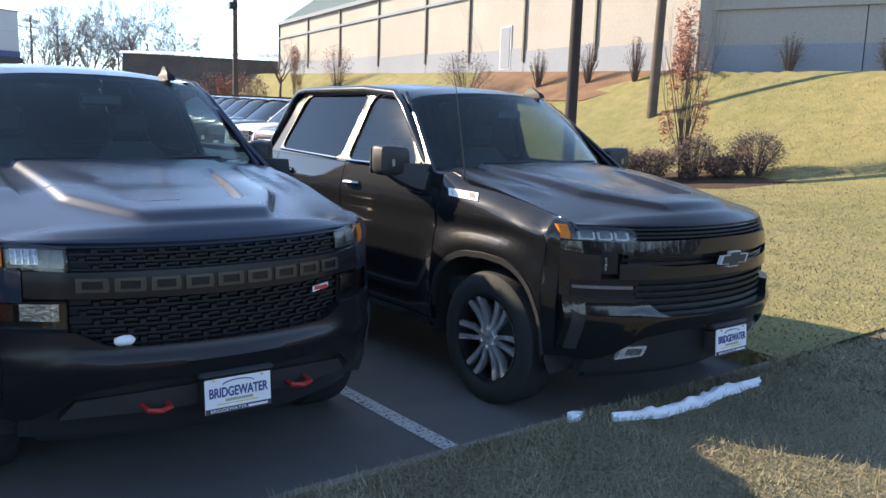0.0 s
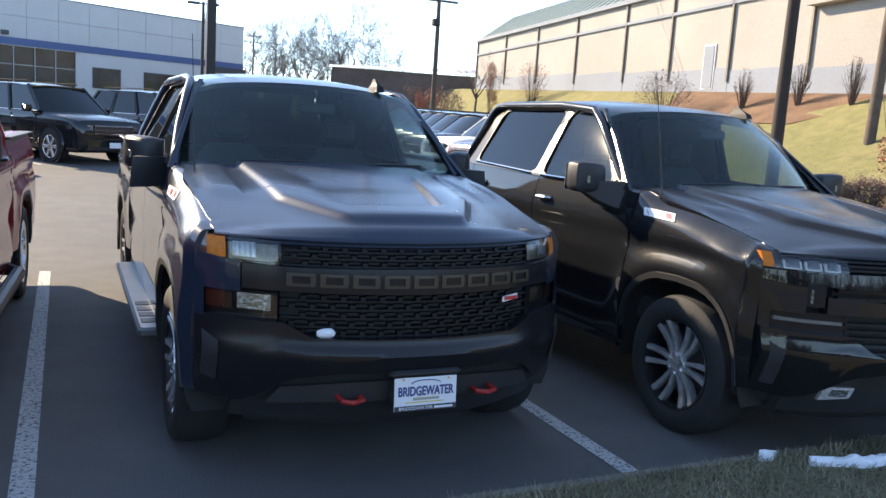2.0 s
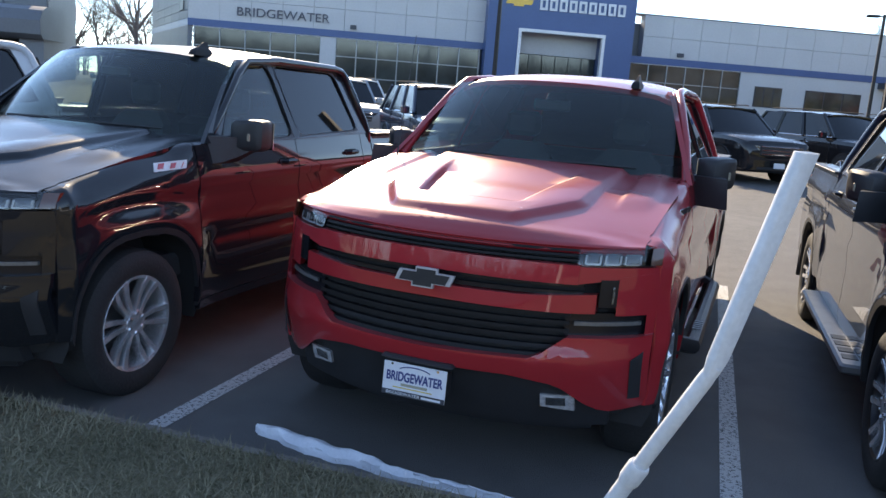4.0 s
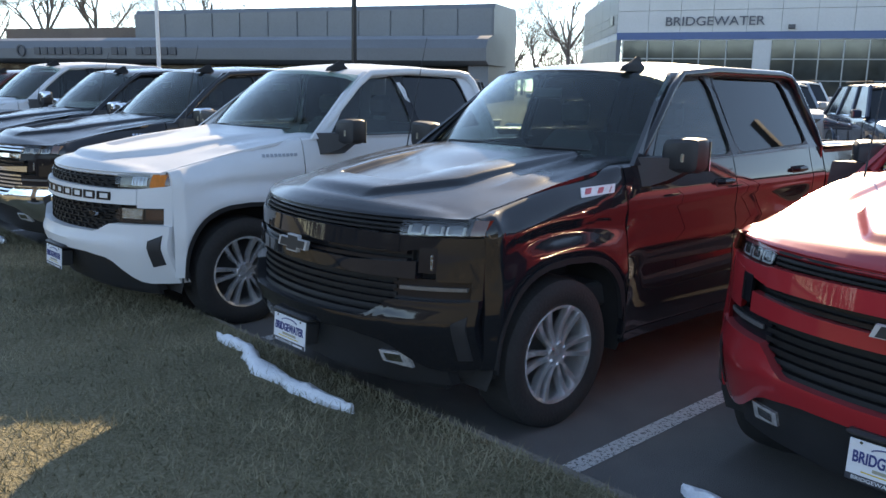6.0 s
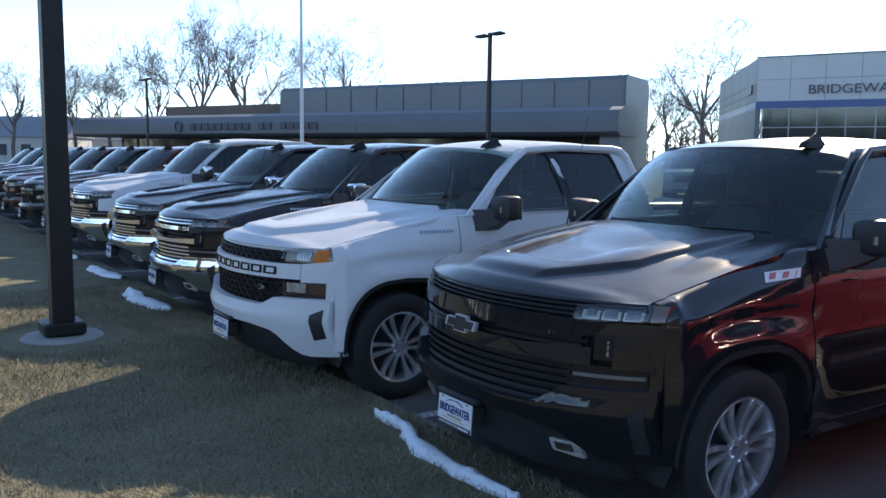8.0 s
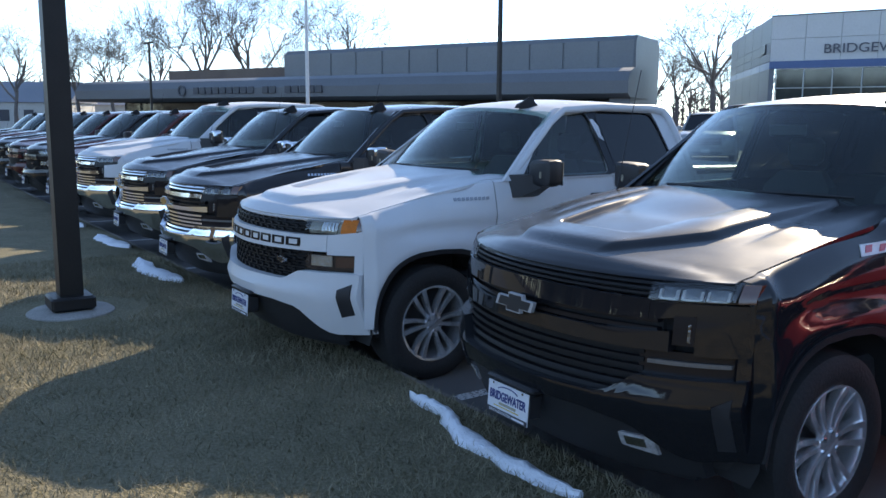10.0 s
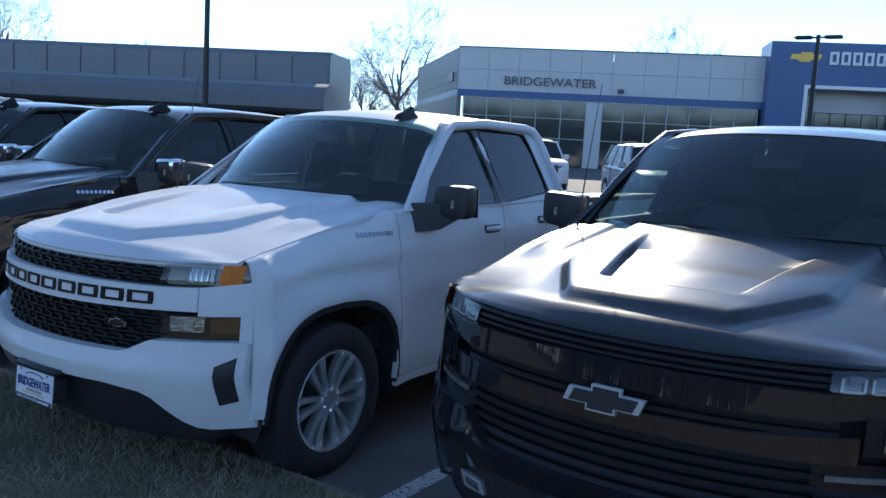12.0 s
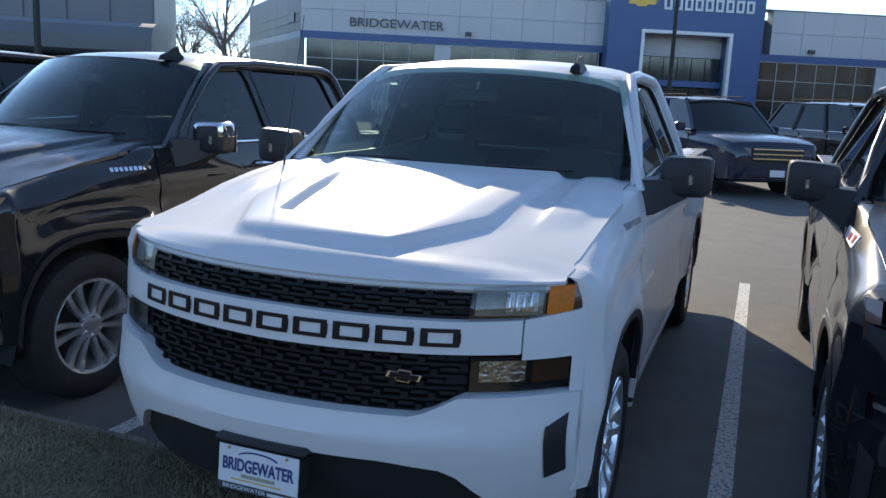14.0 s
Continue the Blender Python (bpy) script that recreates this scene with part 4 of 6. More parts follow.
            front_piece("corner_panel", s * 0.8, s * 0.955, [(0.8, 1.03), (0.95, 1.05), (0.99, 1.1)], 0.86, paint, t, 0.004, 0.05, nx=6)
            front_piece("corner_post", s * 0.92, s * 0.955, 0.86, [(0.9, 0.55), (0.94, 0.45), (1.0, 0.42)], bump, t, 0.004, 0.05, nx=4)
            dr = front_piece("running_light_slot", s * 0.6, s * 0.92, 0.865, 0.76, GLOSS_BLACK, t, -0.03, 0.03, nx=8)
            front_piece("running_light", s * 0.64, s * 0.9, 0.829, 0.812, DIM_LENS, dr, -0.012, 0.015, nx=8, nz=2)
            front_piece("side_vent", s * 0.885, s * 0.93, [(0.88, 0.66), (0.93, 0.7)], 0.47, PLASTIC, t, 0.036, 0.03, nx=2)
    # bumper, valance, plate
    low_edge = [(0, 0.585), (0.4, 0.58), (0.6, 0.545), (0.74, 0.43), (0.8, 0.405), (1.0, 0.43)]
    if style == "work" and not tow:
        low_edge[2:] = [(0.6, 0.55), (0.72, 0.41), (0.78, 0.37), (1.0, 0.38)]
    front_piece("bumper", -0.955, 0.955, [(0, 0.735 if style == "work" else 0.662), (0.5, 0.735 if style == "work" else 0.668), (0.62, 0.8 if style == "work" else 0.765), (0.9, 0.8 if style == "work" else 0.765), (1.0, 0.78)], low_edge, GLOSS_BLACK if tow else bump, t, 0.03, 0.07, nx=40, nz=8)
    val = front_piece("valance", -0.8, 0.8, [(0, 0.59), (0.4, 0.585), (0.6, 0.55), (0.8, 0.43)], [(0, 0.33), (0.8, 0.31)], PLASTIC, t, -0.015, 0.06, nx=24, nz=4)
    front_piece("air_dam", -0.72, 0.72, 0.34, 0.26, PLASTIC, t, -0.09, 0.03, nx=16, nz=2)
    if tow:
        for s in (-1, 1):
            x = s * 0.33
            Bag().tube([(x - 0.05, 0.1, 0.47), (x - 0.046, -0.015, 0.467), (x, -0.036, 0.465), (x + 0.046, -0.015, 0.467), (x + 0.05, 0.1, 0.47)], 0.012, 6).out("tow_hook", TOW_RED, t)
        Bag().slab([[(-0.62, nose(0.62) - 0.005, 0.5), (-0.3, nose(0.3) - 0.02, 0.535), (0.3, nose(0.3) - 0.02, 0.535), (0.62, nose(0.62) - 0.005, 0.5)], [(-0.68, nose(0.68) - 0.0, 0.42), (-0.3, nose(0.3) - 0.01, 0.44), (0.3, nose(0.3) - 0.01, 0.44), (0.68, nose(0.68), 0.42)]], (0, 0.05, 0)).out("skid_panel", PLASTIC, t)
    else:
        for s in (-1, 1):
            if style != "work":
                f = front_piece("fog_lamp", s * 0.53, s * 0.67, 0.485, [(0.5, 0.425), (0.68, 0.4)], FOG_SILVER, t, 0.004, 0.03, nx=4)
                front_piece("fog_lens", s * 0.555, s * 0.635, 0.472, 0.43, REFLECTOR, f, 0.009, 0.01, nx=3)
    plate(t)
    # fender badges, steps, mud flaps, stickers
    for s in (-1, 1):
        def on(y, z, off=0.002):
            return (s * (side_x(y, z) + off), y, z)

        if badge == "red":
            q = [(1.13, 1.222), (1.4, 1.232), (1.425, 1.278), (1.16, 1.268)]
            b = Bag().slab([[on(*q[0]), on(*q[1])], [on(*q[3]), on(*q[2])]], (s * 0.006, 0, 0)).out("fender_badge", SIGN_WHITE, t, "white and red fender badge")
            for y0, y1 in ((1.16, 1.235), (1.26, 1.33), (1.355, 1.39)):
                Bag().slab([[on(y0, 1.236, 0.008), on(y1 - 0.03, 1.238, 0.008)], [on(y0 + 0.03, 1.264, 0.008), on(y1, 1.266, 0.008)]], (s * 0.003, 0, 0)).out("badge_stroke", BADGE_RED, b)
        else:
            for k in range(9):
                y = 1.16 + 0.034 * k
                Bag().slab([[on(y, 1.24), on(y + 0.024, 1.242)], [on(y + 0.002, 1.262), on(y + 0.026, 1.264)]], (s * 0.004, 0, 0)).out("letter_block", CHROME if badge == "chrome" else SILVER, t)
        if steps == "plate":
            st = Bag().box(s * 0.94 if s > 0 else -1.1, s * 1.1 if s > 0 else -0.94, 1.62, 3.9, 0.36, 0.42, 0.015).out("side_step", STEEL_STEP, t, "brushed metal side step")
            for k in range(4):
                Bag().box(s * 0.98 if s > 0 else -1.07, s * 1.07 if s > 0 else -0.98, 1.75 + 0.16 * k, 1.86 + 0.16 * k, 0.415, 0.424, 0.004).out("tread_pad", PLASTIC, st)
        elif steps == "tube":
            st = Bag().tube([(s * 0.9, 1.6, 0.44), (s * 1.06, 1.72, 0.4), (s * 1.06, 3.7, 0.4), (s * 0.9, 3.85, 0.44)], 0.05, 10).out("side_step", PLASTIC, t, "black tube side step")
            for k in range(5):
                Bag().box(s * 1.03 if s > 0 else -1.09, s * 1.09 if s > 0 else -1.03, 1.95 + 0.05 * k, 1.97 + 0.05 * k, 0.448, 0.454, 0.002).out("tread_pad", STEEL_STEP, st)
        if tow:
            Bag().box(s * 0.85 if s > 0 else -1.02, s * 1.02 if s > 0 else -0.85, 5.28, 5.3, 0.3, 0.62, 0.005).out("mud_flap", PLASTIC, t)
    return t



# ---- ground ----
KERB_A = radians(3.4)
KU, KV = Vector((math.cos(KERB_A), math.sin(KERB_A), 0)), Vector((-math.sin(KERB_A), math.cos(KERB_A), 0))


def kerb_pt(s, d, z=0.0):
    """s metres along the kerb line, d metres into the car park."""
    p = Vector((0, -0.16, 0)) + KU * s + KV * d
    return Vector((p.x, p.y, z))


def lot_z(y):
    return min(1.0, max(0.0, 0.022 * (y - 6)))


def wall_x(y):
    return 27 + 0.08 * (y - 18)


def lawn_z(x, y):
    """Height of the lawn: level along the kerb, rising as a bank towards the cream building."""
    u = x - wall_x(max(y, -5))
    top = 3.85 + 0.032 * (min(max(y, 0), 80) - 18)
    k = lerp([(-40, 0.0), (-19, 0.0), (-14, 0.02), (-10, 0.08), (-8, 0.16), (-6, 0.33), (-4, 0.54), (-2, 0.82), (-0.8, 0.98), (20, 1.0)], u)
    return 0.11 + (top - 0.11) * k + 0.02 * noise.noise((x * 0.4, y * 0.4, 0))


rows = []
for y in (-1500, -60, -20, -6, 0, 3, 6, 12, 20, 35, 51.5, 70, 120, 1500):
    rows.append([(x, y, lot_z(y)) for x in (-1500, -200, -80, -40, -15, 0, 8, 15, 40, 120, 1500)])
tagged(Bag().grid(rows).out("ground", ASPHALT), "dark worn asphalt of the car park", "asphalt", kind="structure")

rows = []
for d in (0.0, 0.15, 0.4, 0.8, 1.4, 2.2, 3.2, 4.5, 7, 12, 25, 60):
    rows.append([(lambda p: (p.x, p.y, lawn_z(p.x, p.y) - (0.02 if d == 0 else 0)))(kerb_pt(s, -0.085 - d)) for s in [-120, -90, -60, -45, -35, -28] + [-22 + i * 0.5 for i in range(76)] + [16.5 + 1.5 * i for i in range(16)] + [48, 70]])
tagged(Bag().grid(rows).out("lawn", STRIP_LAWN), "dry straw-coloured winter lawn strip along the kerb", "lawn", kind="structure")
rows = []
for i in range(96):
    t = -0.14 + i * 0.4 if i < 20 else 8 + (i - 20) * 0.9 if i < 60 else 44 + (i - 60) * 1.7
    p0 = kerb_pt(6.9 + 0.1 * t + lerp([(0, 0), (11, 0), (13, 2.0), (16, 7.5), (50, 11)], t), t)
    rows.append([(p0.x + w, p0.y + 0.06 * w, lawn_z(p0.x + w, p0.y + 0.06 * w) + 0.012 - (0.17 if w < 0.1 else 0)) for w in [0.08, 0.1, 0.3, 0.7] + [1.2 + 0.6 * k for k in range(50)] + [36, 50]])
tagged(Bag().grid(rows).out("lawn", LAWN), "dormant tan and green winter lawn rising to a bank", "lawn", kind="structure")

# added out of view behind the camera, so truck noses reflect less lit lawn
rows = [[(lambda p: (p.x, p.y, lawn_z(p.x, p.y) + 0.012))(kerb_pt(s, d)) for s in (-120, -60, -30, -15, -8, 0, 6)] for d in (-5.4, -9, -13.5)]
tagged(Bag().grid(rows).out("road", ASPHALT), "unseen asphalt strip added beyond the lawn to darken truck reflections", "road", kind="structure")

kerb = tagged(new("kerb"), "low pale concrete kerb edging the lawn", "kerb", kind="structure")
b = Bag().box(-1.49, 1.49, -0.03, 0.035, -0.1, 0.085, 0.014)
stone = b.out("kerb_stone", KERB_STONE, kerb)
for i in range(22):
    o = stone if i == 0 else new("kerb_stone", stone.data)
    o.parent = kerb
    p = kerb_pt(8.4 - 1.5 - 3 * i, -0.06)
    o.matrix_basis = pose(p.x, p.y, 0, 0, 0, math.degrees(KERB_A))
for s in (4.24, 1.43, -1.36, -4.08, -6.95, -9.75, -12.5, -15.2, -18, -20.8, -23.5):
    a = [kerb_pt(s + e, d, 0.004) for d in (0.1, 2, 4, 6.0) for e in (-0.052, 0.052)]
    tagged(mesh("stall_line", a, [(0, 1, 3, 2), (2, 3, 5, 4), (4, 5, 7, 6)], LINE, smooth=False), "worn white painted parking line on asphalt", "parking line", "parking lines", "structure")
for k in range(5):
    x, y = -6.4 + 3.2 * k, 14.6 + 1.7 * k
    a = [(x, y, lot_z(y) + 0.006), (x + 0.1, y, lot_z(y) + 0.006), (x - 2.0, y + 4.4, lot_z(y + 4.4) + 0.006), (x - 2.1, y + 4.4, lot_z(y + 4.4) + 0.006)]
    tagged(mesh("stall_line", a, [(0, 1, 2, 3)], LINE, smooth=False), "worn white painted parking line on asphalt", "parking line", "parking lines", "structure")


def snow_patch(pts, width, label, taper=0.0):
    """A melting ridge of snow along a line of points, lumpy and with a ragged edge."""
    pts = [Vector(p) for p in pts]
    b = Bag()
    rows = []
    n = 40
    for i in range(n + 1):
        q = i / n * (len(pts) - 1)
        k = min(int(q), len(pts) - 2)
        c = pts[k].lerp(pts[k + 1], q - k)
        d = (pts[k + 1] - pts[k]).normalized()
        s = Vector((-d.y, d.x, 0))
        w = width * min(1, 5 * i / n, 5 * (n - i) / n + 0.02) ** 0.6 * (1 - taper * i / n) * (0.7 + 0.8 * abs(noise.noise((c.x * 3.1, c.y * 3.1, 5))) + 0.25 * noise.noise((c.x * 11, c.y * 11, 2)))
        row = []
        for j in range(9):
            e = -1 + j / 4
            o = c + s * (w * e + 0.03 * noise.noise((c.x * 7, j, 3)))
            z = lawn_z(o.x, o.y) if (o - kerb_pt(0, 0)).dot(KV) < -0.06 else lerp([(-0.06, 0.11), (0.0, 0.085), (0.03, 0.0)], (o - kerb_pt(0, 0)).dot(KV))
            row.append((o.x, o.y, z + 0.01 + 0.055 * max(0, 1 - abs(e) ** 2) * (0.6 + 0.7 * abs(noise.noise((o.x * 9, o.y * 9, 1)))) - 0.035 * (abs(e) > 0.9)))
        rows.append(row)
    return tagged(b.slab(rows, (0, 0, -0.03)).out("snow_patch", SNOW), label, "snow", "melting snow patches")


snow_patch([(4.85, 0.0, 0), (4.93, -0.03, 0)], 0.04, "small lump of melting snow on the lawn edge")
snow_patch([(5.05, -0.14, 0), (5.35, -0.22, 0), (5.7, -0.2, 0), (6.0, -0.14, 0), (6.35, -0.14, 0)], 0.052, "thin ridge of melting snow on the lawn")
snow_patch([(-3.95, -0.72, 0), (-3.6, -0.68, 0), (-3.3, -0.78, 0), (-2.9, -0.78, 0), (-2.35, -0.72, 0)], 0.07, "wavy ridge of melting snow on the lawn")
snow_patch([(-0.9, 0.08, 0), (-0.75, 0.09, 0), (-0.58, 0.04, 0), (-0.3, 0.02, 0), (-0.04, -0.02, 0), (0.25, -0.015, 0), (0.57, -0.03, 0)], 0.09, "wedge of melting snow against the kerb", 0.9)
snow_patch([(-9.9, -1.15, 0), (-9.2, -1.2, 0), (-8.3, -1.03, 0)], 0.13, "patch of melting snow on the lawn")
snow_patch([(-12.3, -1.25, 0), (-11.8, -1.2, 0), (-11.0, -1.05, 0)], 0.13, "patch of melting snow on the lawn")
snow_patch([(-15.0, -1.5, 0), (-14.2, -1.4, 0), (-13.6, -1.25, 0)], 0.13, "patch of melting snow on the lawn")


# ---- the row of pickups ----
def stand(x, y, r):
    return pose(x, y, 0, 0, 0, r)


pickup("pickup_truck", stand(5.87, -0.2, 3.9), "led", BLACK_METALLIC, "black crew cab pickup with dark machined wheels by the lawn", DARK_ALLOY, ALLOY, chrome_trim=True, bright=True)
pickup("pickup_truck", stand(3.07, 0.26, 3.3), "work", NAVY, "dark blue-grey crew cab pickup with red tow hooks and side steps", DARK_ALLOY, ALLOY, steps="plate", tow=True, fold=60.0)
pickup("pickup_truck", stand(0, 0, 0), "led", RED, "bright red crew cab pickup with black tube steps", ALLOY, ALLOY, steps="tube", badge="chrome", fold=60.0)
pickup("pickup_truck", stand(-2.72, -0.82, 2.0), "led", BLACK, "black crew cab pickup reflecting its red neighbour", ALLOY, ALLOY)
pickup("pickup_truck", stand(-5.45, -1.25, 3.5), "work", WHITE, "white extended cab pickup with black grille and mirrors", ALLOY, ALLOY, cab="double", badge="grey")
tc = pickup("pickup_truck", stand(-8.41, -1.13, 1.0), "chrome", BLACK, "black crew cab pickup with chrome grille and bumper", ALLOY, ALLOY, badge="chrome", chrome_trim=True)
copy_thing(tc, stand(-11.1, -1.13, 1.0))
te = pickup("pickup_truck", stand(-13.9, -1.3, 2.0), "chrome", WHITE, "white heavy pickup with chrome bumper", ALLOY, ALLOY, badge="grey")
te.scale = (1.02, 1.03, 1.06)
tf = pickup("pickup_truck", stand(-16.6, -1.4, 2.5), "led", MAROON, "dark maroon pickup with black grille", ALLOY, ALLOY, badge="grey")
for i, (x, y) in enumerate(((-22.1, -1.75), (-27.6, -2.1))):
    copy_thing(tf, stand(x, y, 3))
tg = pickup("pickup_truck", stand(-19.3, -1.6, 3), "work", BLACK, "black work pickup with black grille", ALLOY, ALLOY, badge="grey")
for x, y in ((-24.9, -1.9), (-30.3, -2.3), (-33.1, -2.4)):
    copy_thing(tg, stand(x, y, 3))


def snow_lump(p, r, label):
    """A lump of old snow caught on a truck's grille."""
    rings = []
    for k in range(7):
        a = math.pi * k / 6
        rings.append([(p[0] + r * math.sin(a) * math.cos(q) * (1 + 0.3 * noise.noise((q, a, 3))), p[1] + 0.5 * r * math.sin(a) * math.sin(q), p[2] - 0.5 * r * math.cos(a) + 0.1 * r * noise.noise((3 * q, a, 1))) for q in np.linspace(0, 2 * math.pi, 12, False)])
    return tagged(Bag().rings(rings, False).out("snow_lump", SNOW), label, "snow", "melting snow patches")


# lies on the bumper's upper edge of the dark blue-grey truck
snow_lump(stand(3.07, 0.26, 3.3) @ Vector((-0.44, nose(0.44) - 0.005, 0.755)), 0.045, "small lump of old snow on a truck bumper")


# ---- other vehicles ----
def car(m, paint, label, kind="suv", group="vehicles parked across the aisle"):
    """A far sport utility vehicle or saloon, front towards -y."""
    L, H, W = (5.2, 1.9, 1.02) if kind == "suv" else (4.7, 1.45, 0.92)
    t = empty("parked_suv" if kind == "suv" else "parked_car", m, label, "suv" if kind == "suv" else "car", group)
    h0 = 1.12 if kind == "suv" else 0.9
    prof = [(0.0, 0.42, h0 - 0.3), (0.03, 0.34, h0 - 0.16), (0.09, 0.3, h0 - 0.07), (0.22, 0.29, h0 - 0.02), (0.6, 0.28, h0 + 0.03), (1.3, 0.28, h0 + 0.06), (1.8, 0.28, h0 + 0.09), (L - 1.0, 0.28, h0 + 0.12), (L - 0.4, 0.3, h0 + 0.12), (L - 0.1, 0.34, h0 + 0.08), (L, 0.42, h0 - 0.15)]
    rings = []
    for y, lo, hi in prof:
        w = W * lerp([(0, 0.84), (0.09, 0.92), (0.3, 0.975), (0.8, 1.0), (L - 0.6, 1.0), (L - 0.1, 0.95), (L, 0.88)], y)
        half = [(0.0, lo), (0.86, lo), (0.965, lo + 0.05), (0.985, lo + 0.2), (0.975, lo + 0.34), (1.0, hi - 0.26), (0.99, hi - 0.12), (0.955, hi - 0.035), (0.88, hi), (0.45, hi + 0.022)]
        rings.append([(w * a, y, z) for a, z in half] + [(0, y, hi + 0.026)] + [(-w * a, y, z) for a, z in reversed(half[1:])])
    Bag().rings(rings).out("body", paint, t)
    zb = h0 + 0.08
    y0, y1, y2, y3 = (1.35, 2.15, L - 0.55, L - 0.12) if kind == "suv" else (1.3, 2.1, 3.4, 4.2)
    wt = W * 0.74
    Bag().slab([[(u * wt, y, H - 0.05 * abs(u) ** 2.5 - 0.05 * (i in (0, 4))) for u in np.linspace(-1, 1, 9)] for i, y in enumerate(np.linspace(y1 - 0.05, y2, 5))], (0, 0, -0.04)).out("roof", paint, t)
    Bag().slab([[(u * W * 0.88, y0 + 0.12 * u * u, zb) for u in np.linspace(-1, 1, 7)], [(u * wt, y1 + 0.08 * u * u, H - 0.06) for u in np.linspace(-1, 1, 7)]], (0, 0.01, -0.01)).out("windscreen", DARK_GLASS, t)
    Bag().slab([[(u * W * 0.88, y3, zb) for u in np.linspace(-1, 1, 7)], [(u * wt, y2, H - 0.06) for u in np.linspace(-1, 1, 7)]], (0, -0.01, 0)).out("rear_window", DARK_GLASS, t)
    for s in (-1, 1):
        cuts = np.linspace(0, 1, 4)
        for a, c in zip(cuts[:-1], cuts[1:]):
            def at(q, k):
                return (s * (W * 0.93 + (wt - W * 0.93) * k), (y0 + 0.16) * (1 - q) + (y3 - 0.04) * q if k == 0 else (y1 + 0.08) * (1 - q) + (y2 - 0.02) * q, zb + (H - 0.07 - zb) * k)
            g = 0.025
            Bag().slab([[at(a + g, 0), at(c - g, 0)], [at(a + g, 1), at(c - g, 1)]], (-s * 0.01, 0, 0)).out("side_window", DARK_GLASS, t)
            Bag().tube([at(c, 0), at(c, 1)], 0.05, 6).out("pillar", paint, t)
        Bag().tube([at(0, 0), at(0, 1)], 0.045, 6).out("pillar", paint, t)
        for y in (0.98, L - 1.12):
            Bag().lathe([(s * (W + 0.002), 0.001), (s * (W + 0.004), 0.44)], 28).out("wheel_well", UNDER, t).location = (0, y, 0.42)
            Bag().lathe([(s * (W - 0.05), 0.435), (s * (W + 0.012), 0.435), (s * (W + 0.012), 0.47), (s * (W - 0.03), 0.485)], 28).out("arch_trim", paint, t).location = (0, y, 0.42)
            wl = Bag().lathe([(s * (W - 0.24), 0.05), (s * (W - 0.24), 0.385), (s * (W - 0.01), 0.385), (s * (W + 0.02), 0.36), (s * (W + 0.018), 0.275)], 28).out("wheel", RUBBER, t)
            wl.location = (0, y, 0.385)
            Bag().lathe([(s * (W + 0.016), 0.28), (s * (W + 0.02), 0.262), (s * (W + 0.008), 0.25)], 28).out("rim", ALLOY, wl)
            Bag().lathe([(s * (W + 0.006), 0.26), (s * (W + 0.006), 0.001)], 20).out("rim_dish", UNDER, wl)
            for k in range(6):
                a = math.pi * k / 3
                c, sn = math.cos(a), math.sin(a)
                Bag().rings([[(s * (W + o), q * c - u * sn, q * sn + u * c) for o, u in ((0.007, -h), (0.02, -h * 0.7), (0.02, h * 0.7), (0.007, h))] for q, h in ((0.0, 0.035), (0.255, 0.05))]).out("spoke", ALLOY, wl)
        lamp = [[(s * W * u, lerp([(0.5, -0.012), (0.84, 0.05), (0.93, 0.16), (0.985, 0.36)], u), z) for u in (0.56, 0.7, 0.84, 0.93, 0.985)] for z in (h0 - 0.29, h0 - 0.24, h0 - 0.17)]
        Bag().slab(lamp, (0, 0.06, 0)).out("headlight", SMOKED, t)
        for y in (y0 + 0.2, y0 + 1.2, y0 + 2.2):
            Bag().box(s * W * 0.99 if s > 0 else -W - 0.004, s * (W + 0.004) if s > 0 else -W * 0.99, y, y + 0.012, 0.5, h0 + 0.02).out("door_gap", UNDER, t)
        for y in (y0 + 1.02, y0 + 2.02):
            Bag().box(s * W * 0.98 if s > 0 else -W - 0.03, s * (W + 0.03) if s > 0 else -W * 0.98, y, y + 0.18, h0 - 0.1, h0 - 0.065, 0.01).out("door_handle", CHROME, t)
        Bag().tube([(s * (W * 0.925), y0 + 0.2, zb + 0.012), (s * (W * 0.925), (y0 + y3) / 2, zb + 0.012), (s * (W * 0.925), y3 - 0.06, zb + 0.012)], 0.012, 6).out("window_trim", CHROME, t)
        Bag().box(s * W * 0.98 if s > 0 else -W - 0.18, s * (W + 0.18) if s > 0 else -W * 0.98, y0 + 0.35, y0 + 0.5, zb - 0.02, zb + 0.16, 0.03).out("door_mirror", paint, t)
        if kind == "suv":
            Bag().tube([(s * wt * 0.9, y1 + 0.2, H + 0.02), (s * wt * 0.9, y1 + 0.35, H + 0.035), (s * wt * 0.9, y2 - 0.3, H + 0.035), (s * wt * 0.9, y2 - 0.15, H + 0.02)], 0.014, 6).out("roof_rack", UNDER, t)
    gr = Bag().box(-W * 0.54, W * 0.54, -0.03, 0.1, h0 - 0.42, h0 - 0.14, 0.02).out("grille", PLASTIC, t)
    for k in range(3):
        Bag().box(-W * 0.53, W * 0.53, -0.045, -0.025, h0 - 0.38 + 0.09 * k, h0 - 0.35 + 0.09 * k, 0.005).out("grille_bar", CHROME, gr)
    Bag().slab([[(W * u, -0.05 + 0.22 * u ** 4, z) for u in np.linspace(-0.93, 0.93, 15)] for z in (0.36, 0.42, 0.56, 0.6)], (0, 0.12, 0)).out("bumper", paint, t)
    Bag().slab([[(W * u, -0.056 + 0.22 * u ** 4, z) for u in np.linspace(-0.6, 0.6, 9)] for z in (0.38, 0.44)], (0, 0.02, 0)).out("lower_intake", UNDER, t)
